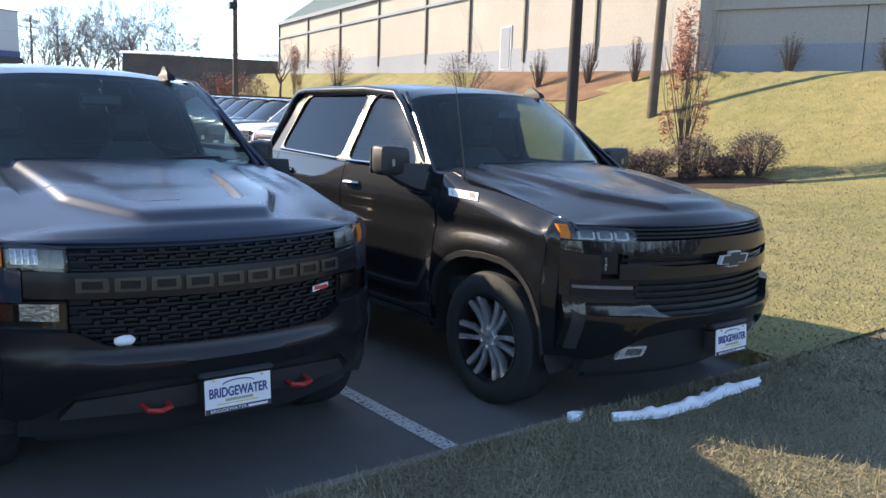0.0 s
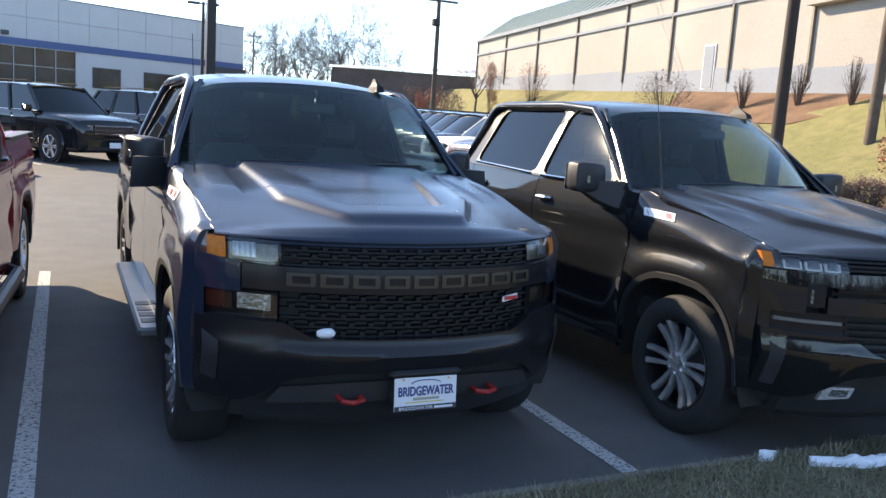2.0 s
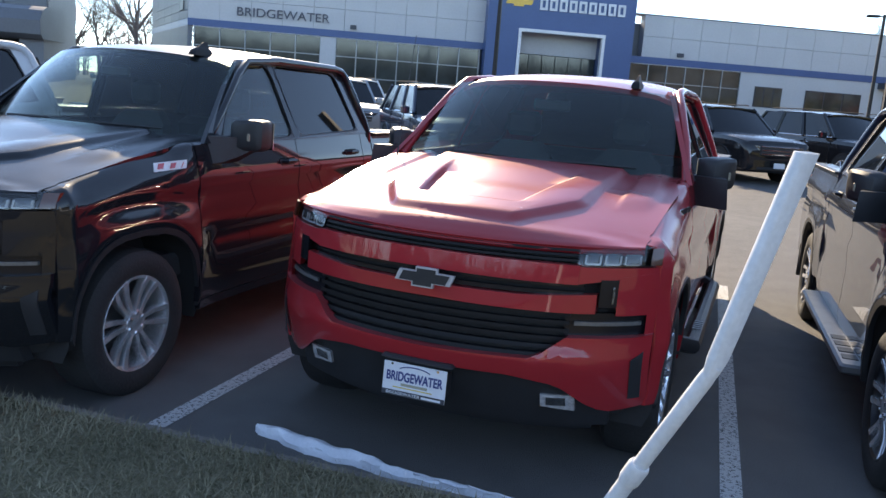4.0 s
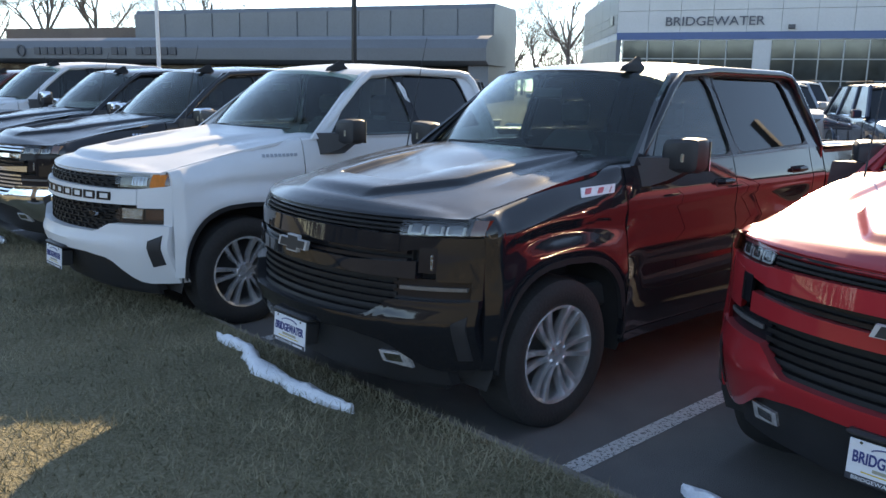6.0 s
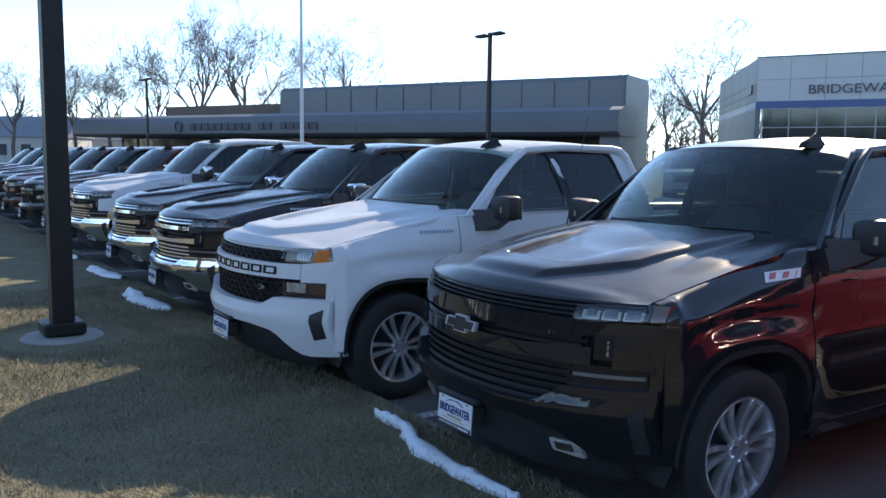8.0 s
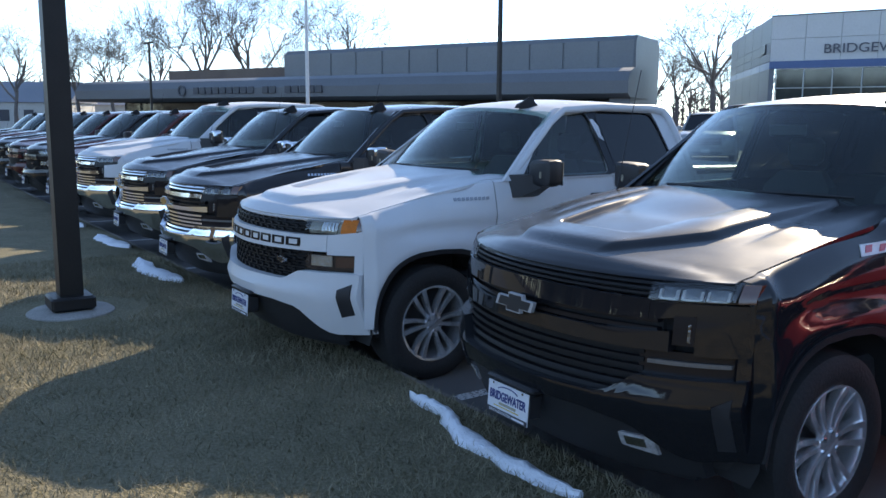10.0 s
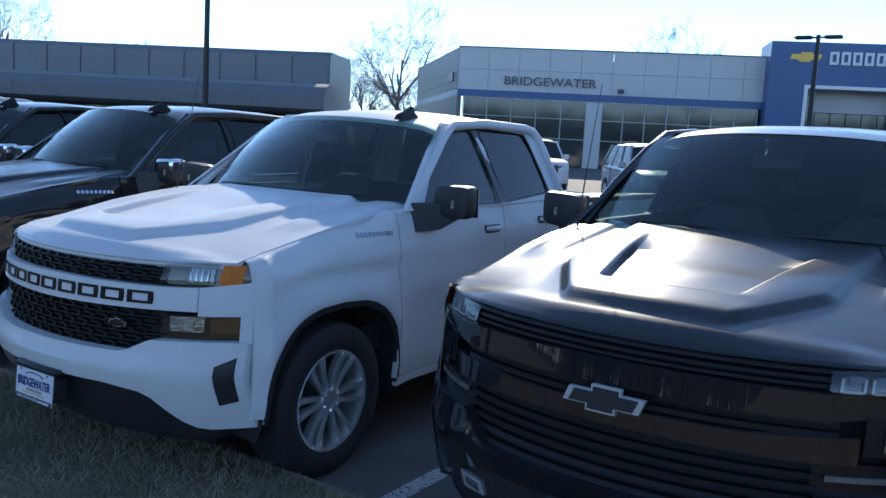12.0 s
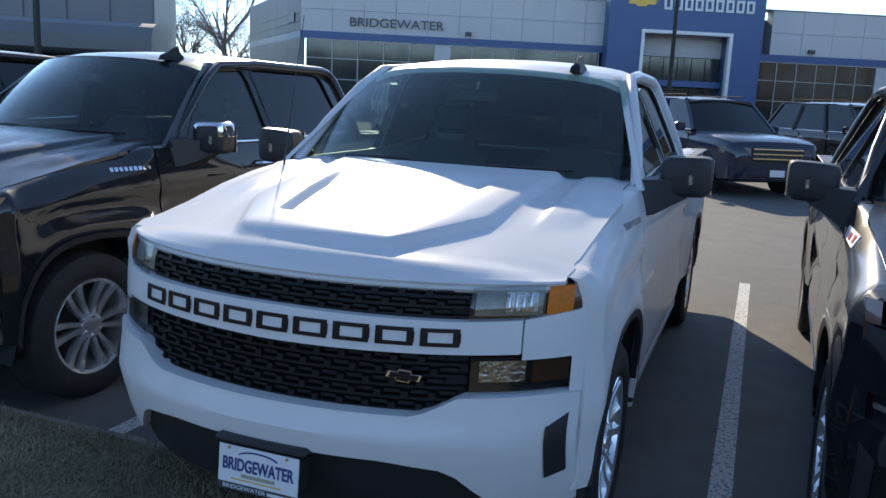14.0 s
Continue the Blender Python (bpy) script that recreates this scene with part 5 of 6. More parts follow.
    Bag().box(-0.16, 0.16, -0.075, -0.06, 0.42, 0.55, 0.004).out("front_plate", PLATE_W, t)
    return t


def at_lot(x, y, r):
    return pose(x, y, lot_z(y), 0, 0, r)


s1 = car(at_lot(-4.6, 13.6, 38), NAVY, "dark blue sport utility vehicle with chrome grille")
s2 = car(at_lot(1.6, 18.6, 38), BLACK, "black sport utility vehicle with chrome grille")
for x, y in ((4.6, 20.6), (-1.4, 16.4), (7.4, 22.8)):
    copy_thing(s2, at_lot(x, y, 38))
s3 = car(at_lot(-9.6, 17.6, 38), SILVER, "silver sport utility vehicle with dark windows")
s4 = car(at_lot(-16.5, 22.5, 38), WHITE, "white sport utility vehicle with dark windows")
copy_thing(s4, at_lot(-12.6, 24.5, 38))
copy_thing(s3, at_lot(-20.5, 20.5, 38))
copy_thing(s2, at_lot(-24.5, 18.5, 38))
FURTHER = "cars in the further row"
sc = car(at_lot(10.0, 16.6, -80), MAROON, "dark red crossover in the further row", "suv", FURTHER)
sd2 = car(at_lot(10.2, 19.3, -80), WHITE, "white crossover in the further row", "suv", FURTHER)
sd3 = car(at_lot(10.5, 22.0, -80), BLACK, "black crossover in the further row", "suv", FURTHER)
sd4 = car(at_lot(11.0, 24.7, -80), NAVY, "dark blue crossover in the further row", "suv", FURTHER)
for k in range(6):
    copy_thing(sd3 if k % 2 else sd4, at_lot(11.5 + 0.5 * k, 27.4 + 2.7 * k, -80))


# ---- bent pipe, poles ----
pipe = empty("bent_pipe", pose(0.8, -0.76, 0.08), "bent white plastic pipe leaning out of the lawn", "pipe")
b = Vector((0.8, -0.76, 0.08))
low, mid, kink, top = (Vector(p) - b for p in ((0.8, -0.76, 0.08), (1.08, -0.88, 0.67), (1.265, -0.965, 1.06), (1.42, -0.895, 1.675)))
Bag().tube([low, low.lerp(mid, 0.5), mid], 0.027, 14).out("lower_pipe", PVC, pipe)
Bag().tube([mid.lerp(low, 0.07), mid.lerp(low, 0.05), mid.lerp(kink, 0.06), mid.lerp(kink, 0.08)], [0.03, 0.034, 0.034, 0.03], 14).out("coupling", PVC, pipe)
Bag().tube([mid, mid.lerp(kink, 0.9), kink + Vector((0.004, 0, 0.01))], [0.024, 0.024, 0.02], 14).out("middle_pipe", PVC, pipe)
d = (top - kink).normalized()
sd = Vector((0.75, 0.66, 0)).normalized()
nd = d.cross(sd)
flat = []
for q, w, h in ((-0.04, 0.018, 0.014), (0.0, 0.026, 0.016), (0.05, 0.03, 0.02), (0.35, 0.03, 0.022), (1.0, 0.031, 0.024)):
    c = kink + (top - kink) * q
    flat.append([c + sd * (w * math.copysign(abs(math.cos(a)) ** 0.5, math.cos(a))) + nd * (h * math.copysign(abs(math.sin(a)) ** 0.5, math.sin(a))) for a in np.linspace(0, 2 * math.pi, 16, False)])
inner = [[c + (p - c) * 0.82 for p in flat[-1]] for c in (top,)][0]
Bag().rings(flat + [inner, [p - d * 0.12 for p in inner]], False).out("upper_pipe", PVC, pipe)


def light_pole(x, y, z, h, label, arms=2, w=0.19, material=POLE_DARK, pedestal=True):
    t = empty("light_pole", pose(x, y, z, 0, 0, math.degrees(KERB_A)), label, "light pole", "car park light poles")
    if pedestal:
        Bag().lathe([(-0.1, 0.36), (0.02, 0.36), (0.04, 0.33), (0.04, 0.001)], 28, "z").out("concrete_pad", CONCRETE, t)
        bs = Bag()
        bs.box(-0.18, 0.18, -0.18, 0.18, 0.05, 0.17, 0.02).out("base_cover", POLE_DARK, t)
    Bag().rings([[(sx * w / 2 * k, sy * w / 2 * k, q) for sx, sy in ((-1, -1), (1, -1), (1, 1), (-1, 1))] for q, k in ((0.05, 1.0), (h * 0.5, 0.92), (h, 0.8))]).out("pole", material, t)
    for k in range(arms):
        s = -1 if k else 1
        Bag().tube([(0, 0, h - 0.1), (s * 0.25, 0, h - 0.08)], 0.035, 8).out("arm", POLE_DARK, t)
        Bag().box(0.2 if s > 0 else -0.8, 0.8 if s > 0 else -0.2, -0.18, 0.18, h - 0.14, h - 0.03, 0.03).out("lamp_head", POLE_DARK, t)
    return t


light_pole(-7.45, -2.2, 0.1, 7.5, "dark square light pole on a concrete pad in the lawn")
light_pole(-27.1, 16.0, 0.2, 6.6, "tall dark light pole among the parked vehicles", 2, 0.16, pedestal=False)
light_pole(-9.3, 29.0, 0.5, 6.0, "tall dark light pole before the dealership", 2, 0.16, pedestal=False)
light_pole(5.7, 42.9, 0.8, 6.6, "tall dark light pole by the further row", 2, 0.16, pedestal=False)
light_pole(4.1, 21.5, 0.3, 8.5, "dark pole behind the pickups", 0, 0.26, pedestal=False)
light_pole(-62.0, 10.0, 0.2, 7.0, "distant dark light pole", 2, 0.16, pedestal=False)
fp = empty("flag_pole", pose(-46.0, 15.5, 0.2), "tall slim white flagpole", "flagpole")
Bag().tube([(0, 0, 0), (0, 0, 7), (0, 0, 17)], [0.12, 0.1, 0.05], 10).out("shaft", POLE_WHITE, fp)


def utility_pole(x, y, z, h, lean, label, arms=0, r=0.16, material=POLE_WOOD):
    t = empty("utility_pole", pose(x, y, z, 0, lean, 0), label, "utility pole")
    Bag().tube([(0, 0, -0.5), (0, 0, h * 0.5), (0, 0, h)], [r, r * 0.85, r * 0.65], 12).out("shaft", material, t)
    for k in range(arms):
        Bag().box(-1.2, 1.2, -0.06, 0.06, h - 0.6 - 0.9 * k, h - 0.48 - 0.9 * k, 0.01).out("cross_arm", POLE_WOOD, t)
        for i in range(4):
            Bag().lathe([(h - 0.48 - 0.9 * k, 0.03), (h - 0.36 - 0.9 * k, 0.05), (h - 0.32 - 0.9 * k, 0.001)], 8, "z").out("insulator", POLE_WHITE, t).location = (-1.05 + 0.7 * i, 0, 0)
    return t


def on_lawn(x, y):
    return lawn_z(x, y)


utility_pole(22.66, 15.55, on_lawn(22.66, 15.55), 10.5, 2.0, "weathered brown wooden utility pole leaning on the bank", 1, 0.17)
dp = utility_pole(15.4, 11.53, on_lawn(15.4, 11.53), 9.0, 0.5, "dark brown utility pole with a yellow guy guard", 0, 0.15, mat("dark_creosoted_wood", (0.035, 0.025, 0.022), 0.85, 0, 0.3, 3, 40, 0.5))
Bag().tube([(0.9, 1.0, 0.3), (0.3, 0.35, 3.0)], 0.03, 8).out("guy_guard", YELLOW, dp)
Bag().tube([(0.3, 0.35, 3.0), (0.0, 0.0, 8.0)], 0.008, 5).out("guy_wire", WIRE, dp)
fpz = utility_pole(19.05, 43.7, 1.0, 8.6, 0, "tall wooden utility pole with cross arms", 1, 0.17)
Bag().box(-0.35, 0.1, -0.2, 0.2, 6.6, 7.0, 0.05).out("flood_lamp", POLE_DARK, fpz)
for x, y in ((15.0, 120.0), (20.0, 125.0), (25.0, 135.0)):
    utility_pole(x, y, 2.0, 12.0, 0, "distant utility pole with cross arms", 2, 0.18)
for k in range(2):
    pts = [Vector((19.05, 43.7, 9.2 + 0.5 * k)).lerp(Vector((60.0, 10.0, 14 + k)), q) - Vector((0, 0, 1.2 * math.sin(q * math.pi))) for q in np.linspace(0, 1, 12)]
    tagged(Bag().tube(pts, 0.018, 4).out("overhead_wire", WIRE), "thin black overhead wire", "wire", "overhead wires")


# ---- dealership ----
FA = radians(26.0)
deal = empty("dealership_building", pose(-34.8, 42.1, 0.3, 0, 0, 26.0), "long white dealership with a blue entrance tower", "building")
TOPZ, BAND0, BAND1, LEN = 8.1, 4.9, 5.35, 50.5


def facade_box(name, s0, s1, z0, z1, out, depth, material, parent=deal, c=0.0):
    return Bag().box(s0, s1, -out, -out + depth, z0, z1, c).out(name, material, parent, smooth=False)


facade_box("rear_volume", 0.3, LEN - 0.2, 0, 7.6, -1.0, 22, BLUE_GREY)
for k in range(25):
    s0 = k * LEN / 25
    if 19.6 < s0 + 1 < 29.4:
        continue
    for z0, z1 in ((BAND1 + 0.01, 6.7), (6.72, TOPZ)):
        facade_box("cladding_panel", s0 + 0.01, s0 + LEN / 25 - 0.01, z0, z1, 0.0, 1.0, WALL_WHITE)
facade_box("parapet_cap", -0.05, LEN + 0.05, TOPZ, TOPZ + 0.08, 0.05, 1.2, BLUE_GREY)
for s0, s1 in ((0, 19.4), (29.2, LEN)):
    facade_box("blue_band", s0, s1, BAND0, BAND1, 0.06, 0.5, BLUE_PANEL)
FLANK = Vector((-0.371, 0.928, 0))
for k in range(5):
    for z0, z1, m in ((-0.3, BAND0, BLUE_GREY), (BAND0, BAND1, BLUE_PANEL), (BAND1 + 0.02, 5.9, BLUE_GREY), (5.92, 6.5, BLUE_GREY), (6.52, TOPZ, BLUE_GREY)):
        p0, p1, o = FLANK * (3.5 * k + 0.02), FLANK * (3.5 * k + 3.48), Vector((0.928, 0.371, 0)) * 0.3
        v = [(p.x, p.y, z) for z in (z0, z1) for p in (p0, p0 + o, p1 + o, p1)]
        mesh("side_panel", v, [(3, 2, 1, 0), (4, 5, 6, 7), (0, 1, 5, 4), (1, 2, 6, 5), (2, 3, 7, 6), (3, 0, 4, 7)], m, deal, smooth=False)
sg = Bag().box(-0.7, 0.7, -0.06, 0.0, 5.95, 6.55, 0.02).out("side_sign", SIGN_DARK, deal)
sg.matrix_basis = pose(FLANK.x * 2.2 - 0.02, FLANK.y * 2.2, 0, 0, 0, -68.2)


def glazing(s0, s1, n, z0=0.3, z1=BAND0, rows_z=(0.3, 2.4, 3.7, BAND0)):
    fr = facade_box("window_frame", s0, s1, z1 - 0.05, z1, -0.02, 0.3, SIGN_WHITE)
    for k in range(n + 1):
        s = s0 + (s1 - s0) * k / n
        facade_box("mullion", s - 0.03, s + 0.03, z0, z1 - 0.05, -0.04, 0.15, MULLION, fr)
    for k in range(n):
        a, c = s0 + (s1 - s0) * k / n + 0.05, s0 + (s1 - s0) * (k + 1) / n - 0.05
        for q0, q1 in zip(rows_z[:-1], rows_z[1:]):
            facade_box("pane", a, c, q0 + 0.04, q1 - 0.04, -0.12, 0.05, SHOP_GLASS, fr)
    for q in rows_z[1:-1]:
        facade_box("transom", s0, s1, q - 0.025, q + 0.025, -0.045, 0.14, MULLION, fr)


glazing(0.4, 8.6, 5)
glazing(9.6, 19.2, 7)
facade_box("pier", 8.6, 9.6, 0, BAND0, -0.02, 1.0, WALL_WHITE)
glazing(29.6, 37.5, 6)
facade_box("plain_wall", 37.5, LEN, 0, BAND0, 0.0, 1.0, WALL_WHITE)
for s0, s1 in ((38.6, 40.6), (42.3, 46.4), (48.0, 50.0)):
    w = facade_box("strip_window", s0, s1, 2.6, 4.0, 0.03, 0.05, SIGN_DARK)
    for k in range(3):
        facade_box("pane", s0 + 0.06 + k * (s1 - s0) / 3, s0 - 0.02 + (k + 1) * (s1 - s0) / 3, 2.66, 3.94, 0.05, 0.03, SHOP_GLASS, w)
facade_box("door_canopy", 47.5, 50.2, 4.5, 4.9, 0.8, 0.8, SIGN_DARK)
tw = facade_box("tower", 19.4, 21.6, 0, 8.95, 1.4, 3.5, BLUE_PANEL)
facade_box("tower_side", 27.2, 29.2, 0, 8.95, 1.4, 3.5, BLUE_PANEL)
facade_box("tower_head", 21.6, 27.2, 6.3, 8.95, 1.4, 3.5, BLUE_PANEL)
facade_box("tower_sill", 21.6, 27.2, 3.0, 3.4, 0.4, 2.5, BLUE_PANEL)
for s0, s1, z0, z1 in ((21.5, 27.3, 6.2, 6.4), (21.5, 21.7, 0.3, 6.2), (27.1, 27.3, 0.3, 6.2)):
    facade_box("portal_trim", s0, s1, z0, z1, 1.48, 0.5, SIGN_WHITE)
facade_box("portal_ceiling_wall", 21.6, 27.2, 4.9, 6.3, -0.2, 0.3, WALL_WHITE)
for k in range(6):
    facade_box("pane", 21.7 + k * 0.91, 22.55 + k * 0.91, 3.45, 4.85, -0.1, 0.06, SHOP_GLASS)
    facade_box("pane", 21.7 + k * 0.91, 22.55 + k * 0.91, 0.3, 2.95, -0.1, 0.06, SHOP_GLASS)
em = bow_tie(deal, -1.46, 8.05, 1.75, GOLD, GOLD, "gold_emblem")
em.location.x = 21.4
for k in range(9):
    s0 = 22.75 + 0.65 * k
    b = Bag()
    for q in ((s0, s0 + 0.5, 7.65, 7.8), (s0, s0 + 0.5, 8.25, 8.4), (s0, s0 + 0.14, 7.8, 8.25), (s0 + 0.36, s0 + 0.5, 7.8, 8.25)):
        b.box(q[0], q[1], -1.5, -1.4, q[2], q[3])
    b.out("name_block", EMBLEM, deal)
lettering("BRIDGEWATER", 0.56, 0.12, deal, mat("grey_sign_letters", (0.09, 0.095, 0.12), 0.5), pose(6.1, -0.05, 6.0, 90, 0, 0), width=6.0)
for s in (10.7, 33.0):
    facade_box("wall_lamp", s - 0.2, s + 0.2, 5.5, 5.75, 0.25, 0.3, SIGN_DARK)

# ---- grey showroom far off ----
lex = empty("grey_showroom", pose(-51.2, 49.0, 0.2, 0, 0, 28.0 + 180), "long low grey metal showroom with a rounded canopy", "building")
Bag().rings([[(s, y, z) for y, z in ((6.0, 0), (6.0, 7.9), (5.6, 8.35), (0.4, 8.35), (-0.1, 7.9), (-0.1, 0))] for s in (0, 36)]).out("main_hall", BLUE_GREY, lex, smooth=False)
for k in range(12):
    Bag().box(0.1 + 3 * k, 2.95 + 3 * k, 5.98, 6.1, 5.0, 8.0, 0.03).out("metal_panel", BLUE_GREY, lex, smooth=False)
can = [[(s, y, z) for y, z in ((6.0, 3.4), (10.6, 3.4), (11.1, 3.7), (11.2, 4.6), (10.7, 5.3), (9.8, 5.6), (6.0, 5.7))] for s in (-1.2, 0.0, 30, 62)]
Bag().rings(can).out("canopy", BLUE_GREY, lex)
Bag().box(0, 60, 6.0, 6.3, 0, 3.4).out("shop_window", SHOP_GLASS, lex, smooth=False)
Bag().box(-1.0, 0.6, 6.3, 10.0, 0, 3.4).out("end_pier", BLUE_GREY, lex, smooth=False)
for k in range(18):
    if k not in (5, 8):
        Bag().box(27 + 0.92 * k, 27.7 + 0.92 * k, 11.15, 11.3, 4.05, 4.7, 0.02).out("name_block", SIGN_DARK, lex)
Bag().lathe([(0, 0.55), (0.12, 0.55), (0.12, 0.4), (0, 0.4)], 20, "x").out("round_emblem", SIGN_DARK, lex).matrix_basis = pose(45.0, 11.2, 4.4, 0, 0, 90)
Bag().box(36, 54, 0.5, 5.0, 0, 6.9).out("rear_block", mat("brown_brick_far", (0.16, 0.12, 0.1), 0.9, 0, 0.2, 0.5, 6), lex, smooth=False)

# ---- cream building on the bank ----
cream = empty("cream_building", pose(27.0, 18.0, 0.0, 0, 0, 0), "long cream rendered building with grey base and metal roof", "building")
WU = Vector((0.08, 0.9968, 0))
WN = Vector((-0.9968, 0.08, 0))


def wall_box(name, a, c, z0, z1, out, depth, material, parent=cream, along=WU, normal=WN):
    o, e = along * a + normal * out, along * c + normal * out
    k = -normal * depth
    v = [o, e, e + k, o + k]
    vs = [(p.x, p.y, z) for z in (z0, z1) for p in v]
    return mesh(name, vs, [(3, 2, 1, 0), (4, 5, 6, 7), (0, 1, 5, 4), (1, 2, 6, 5), (2, 3, 7, 6), (3, 0, 4, 7)], material, parent, smooth=False)


EAVE = 9.4
PIPE = mat('brown_downpipe', (0.16, 0.13, 0.1), 0.6)
panels = [0, 5.2, 10.5, 15.6, 20.5, 27, 33.5, 40, 47]
for a, c in zip(panels[:-1], panels[1:]):
    wall_box("wall_panel", a + 0.02, c - 0.02, 5.0 + 0.03 * a, EAVE, 0.0, 0.4, STUCCO)
    wall_box("wall_base", a + 0.02, c - 0.02, 2.5, 5.0 + 0.03 * a, 0.03, 0.4, STUCCO_GREY)
    wall_box("downpipe", c - 0.06, c + 0.06, 4.5 + 0.03 * a, EAVE, 0.12, 0.12, PIPE)
wall_box("upper_ledge", 0, 47, EAVE - 1.25, EAVE - 1.1, 0.12, 0.3, STUCCO_GREY)
wall_box("eave_fascia", 0, 47, EAVE - 0.1, EAVE + 0.15, 0.25, 0.5, STUCCO_GREY)
roof = Bag()
SLOPE = (Vector((0, 0, EAVE + 0.1)), -WN * 3.2 + Vector((0, 0, EAVE + 2.4)))
roof.add([p + WU * a for a in (0, 47) for p in SLOPE], [(0, 2, 3, 1)])
roof = roof.out("roof", ROOF_GREEN, cream, smooth=False)
seam = None
for k in range(48):
    if seam is None:
        p0, p1 = SLOPE
        up = Vector((0, 0, 0.06))
        v = [p + WU * a + u for u in (up * 0, up) for p in (p0, p1) for a in (0, 0.05)]
        seam = mesh("roof_seam", v, [(4, 5, 7, 6), (0, 4, 6, 2), (1, 3, 7, 5), (0, 1, 5, 4), (2, 6, 7, 3)], ROOF_GREEN, roof, smooth=False)
    else:
        o = new("roof_seam", seam.data)
        o.parent = roof
        o.location = WU * (k * 46.95 / 47)
wall_box("building_core", 0, 47, 0, EAVE, -0.3, 12, STUCCO)
dr = wall_box("door", 11.6, 12.55, 4.35, 6.45, 0.06, 0.1, SIGN_WHITE)
wall_box("door_leaf", 11.68, 12.47, 4.4, 6.38, 0.09, 0.04, STUCCO_GREY, dr)
W2, N2 = Vector((0.42, -0.9075, 0)), Vector((-0.9075, -0.42, 0))
for k in range(4):
    wall_box("wall_panel", 6 * k + 0.02, 6 * k + 5.98, 4.75, 7.0, 0, 0.4, STUCCO, cream, W2, N2)
    wall_box("wall_base", 6 * k + 0.02, 6 * k + 5.98, 2.2, 4.75, 0.03, 0.4, STUCCO_GREY, cream, W2, N2)
wall_box("wall_coping", 0, 24, 6.0, 6.35, 0.12, 0.7, STUCCO, cream, W2, N2)
wall_box("corner_pier", -0.9, 0.6, 2.5, 9.6, 0.35, 0.9, STUCCO, cream)
wall_box("entry_lintel", 0.6, 5.2, 7.4, 8.0, 0.5, 0.6, STUCCO, cream)


# ---- plants ----
def branch(bag, p, d, length, r, depth, rng, spread=0.5, up=0.15, twigs=None, thin=0.0):
    n = 3 if depth > 2 else 2
    r = max(r, thin)
    pts, radii = [p], [r]
    q = Vector(p)
    for i in range(n):
        d = (d + Vector((rng.uniform(-1, 1), rng.uniform(-1, 1), rng.uniform(-0.6, 1) * 0.7)) * 0.17 + Vector((0, 0, up * 0.3))).normalized()
        q = q + d * length / n
        pts.append(q)
        radii.append(max(thin * 0.7, r * (1 - 0.45 * (i + 1) / n)))
    (bag if depth > 1 or twigs is None else twigs).tube(pts, radii, 5 if depth > 3 else 3, False)
    if depth == 0:
        return
    for i in range(rng.choice((2, 3, 3))):
        a = rng.uniform(0, 2 * math.pi)
        o = d.orthogonal().normalized()
        side = (o * math.cos(a) + d.cross(o) * math.sin(a))
        nd = (d * rng.uniform(0.6, 1.0) + side * spread * rng.uniform(0.7, 1.3) + Vector((0, 0, up))).normalized()
        k = rng.randint(1, n)
        branch(bag, pts[k], nd, length * rng.uniform(0.62, 0.8), radii[k] * 0.7, depth - 1, rng, spread, up, twigs, thin * 0.92)


def bare_tree(x, y, z, h, seed, label, depth=6, spread=0.55, group="bare winter trees", material=FAR_BARK):
    rng = random.Random(seed)
    t = empty("bare_tree", pose(x, y, z), label, "tree", group)
    trunk, crown = Bag(), Bag()
    trunk.tube([(0, 0, -0.3), (0.02 * h * rng.uniform(-1, 1), 0, h * 0.14), (0.02 * h * rng.uniform(-1, 1), 0.01 * h, h * 0.3)], [h * 0.018, h * 0.014, h * 0.011], 9)
    for i in range(5):
        a = 2 * math.pi * (i + rng.uniform(-0.3, 0.3)) / 5
        branch(crown, Vector((0, 0.01 * h, h * rng.uniform(0.22, 0.3))), Vector((math.cos(a) * spread, math.sin(a) * spread, rng.uniform(0.6, 1.4))).normalized(), h * 0.24, h * 0.0085, depth, rng, spread + 0.12, 0.08, None, h * 0.0012)
    trunk.out("trunk", material, t)
    crown.out("crown", material, t, smooth=False)
    return t


def leafy(bag, centre, rx, rz, n, size, rng, upright=0.0):
    for _ in range(n):
        a, b = rng.uniform(0, 2 * math.pi), math.acos(rng.uniform(-1, 1))
        r = rng.uniform(0.35, 1) ** 0.5 * (0.8 + 0.35 * rng.random())
        p = Vector((centre[0] + rx * r * math.sin(b) * math.cos(a), centre[1] + rx * r * math.sin(b) * math.sin(a), centre[2] + rz * r * math.cos(b)))
        u = Vector((rng.uniform(-1, 1), rng.uniform(-1, 1), rng.uniform(-1, 1) + upright)).normalized()
        w = u.orthogonal().normalized()
        s = size * rng.uniform(0.6, 1.4)
        bag.add([p - u * s, p + w * s * 0.45, p + u * s, p - w * s * 0.45], [(0, 1, 2, 3)])


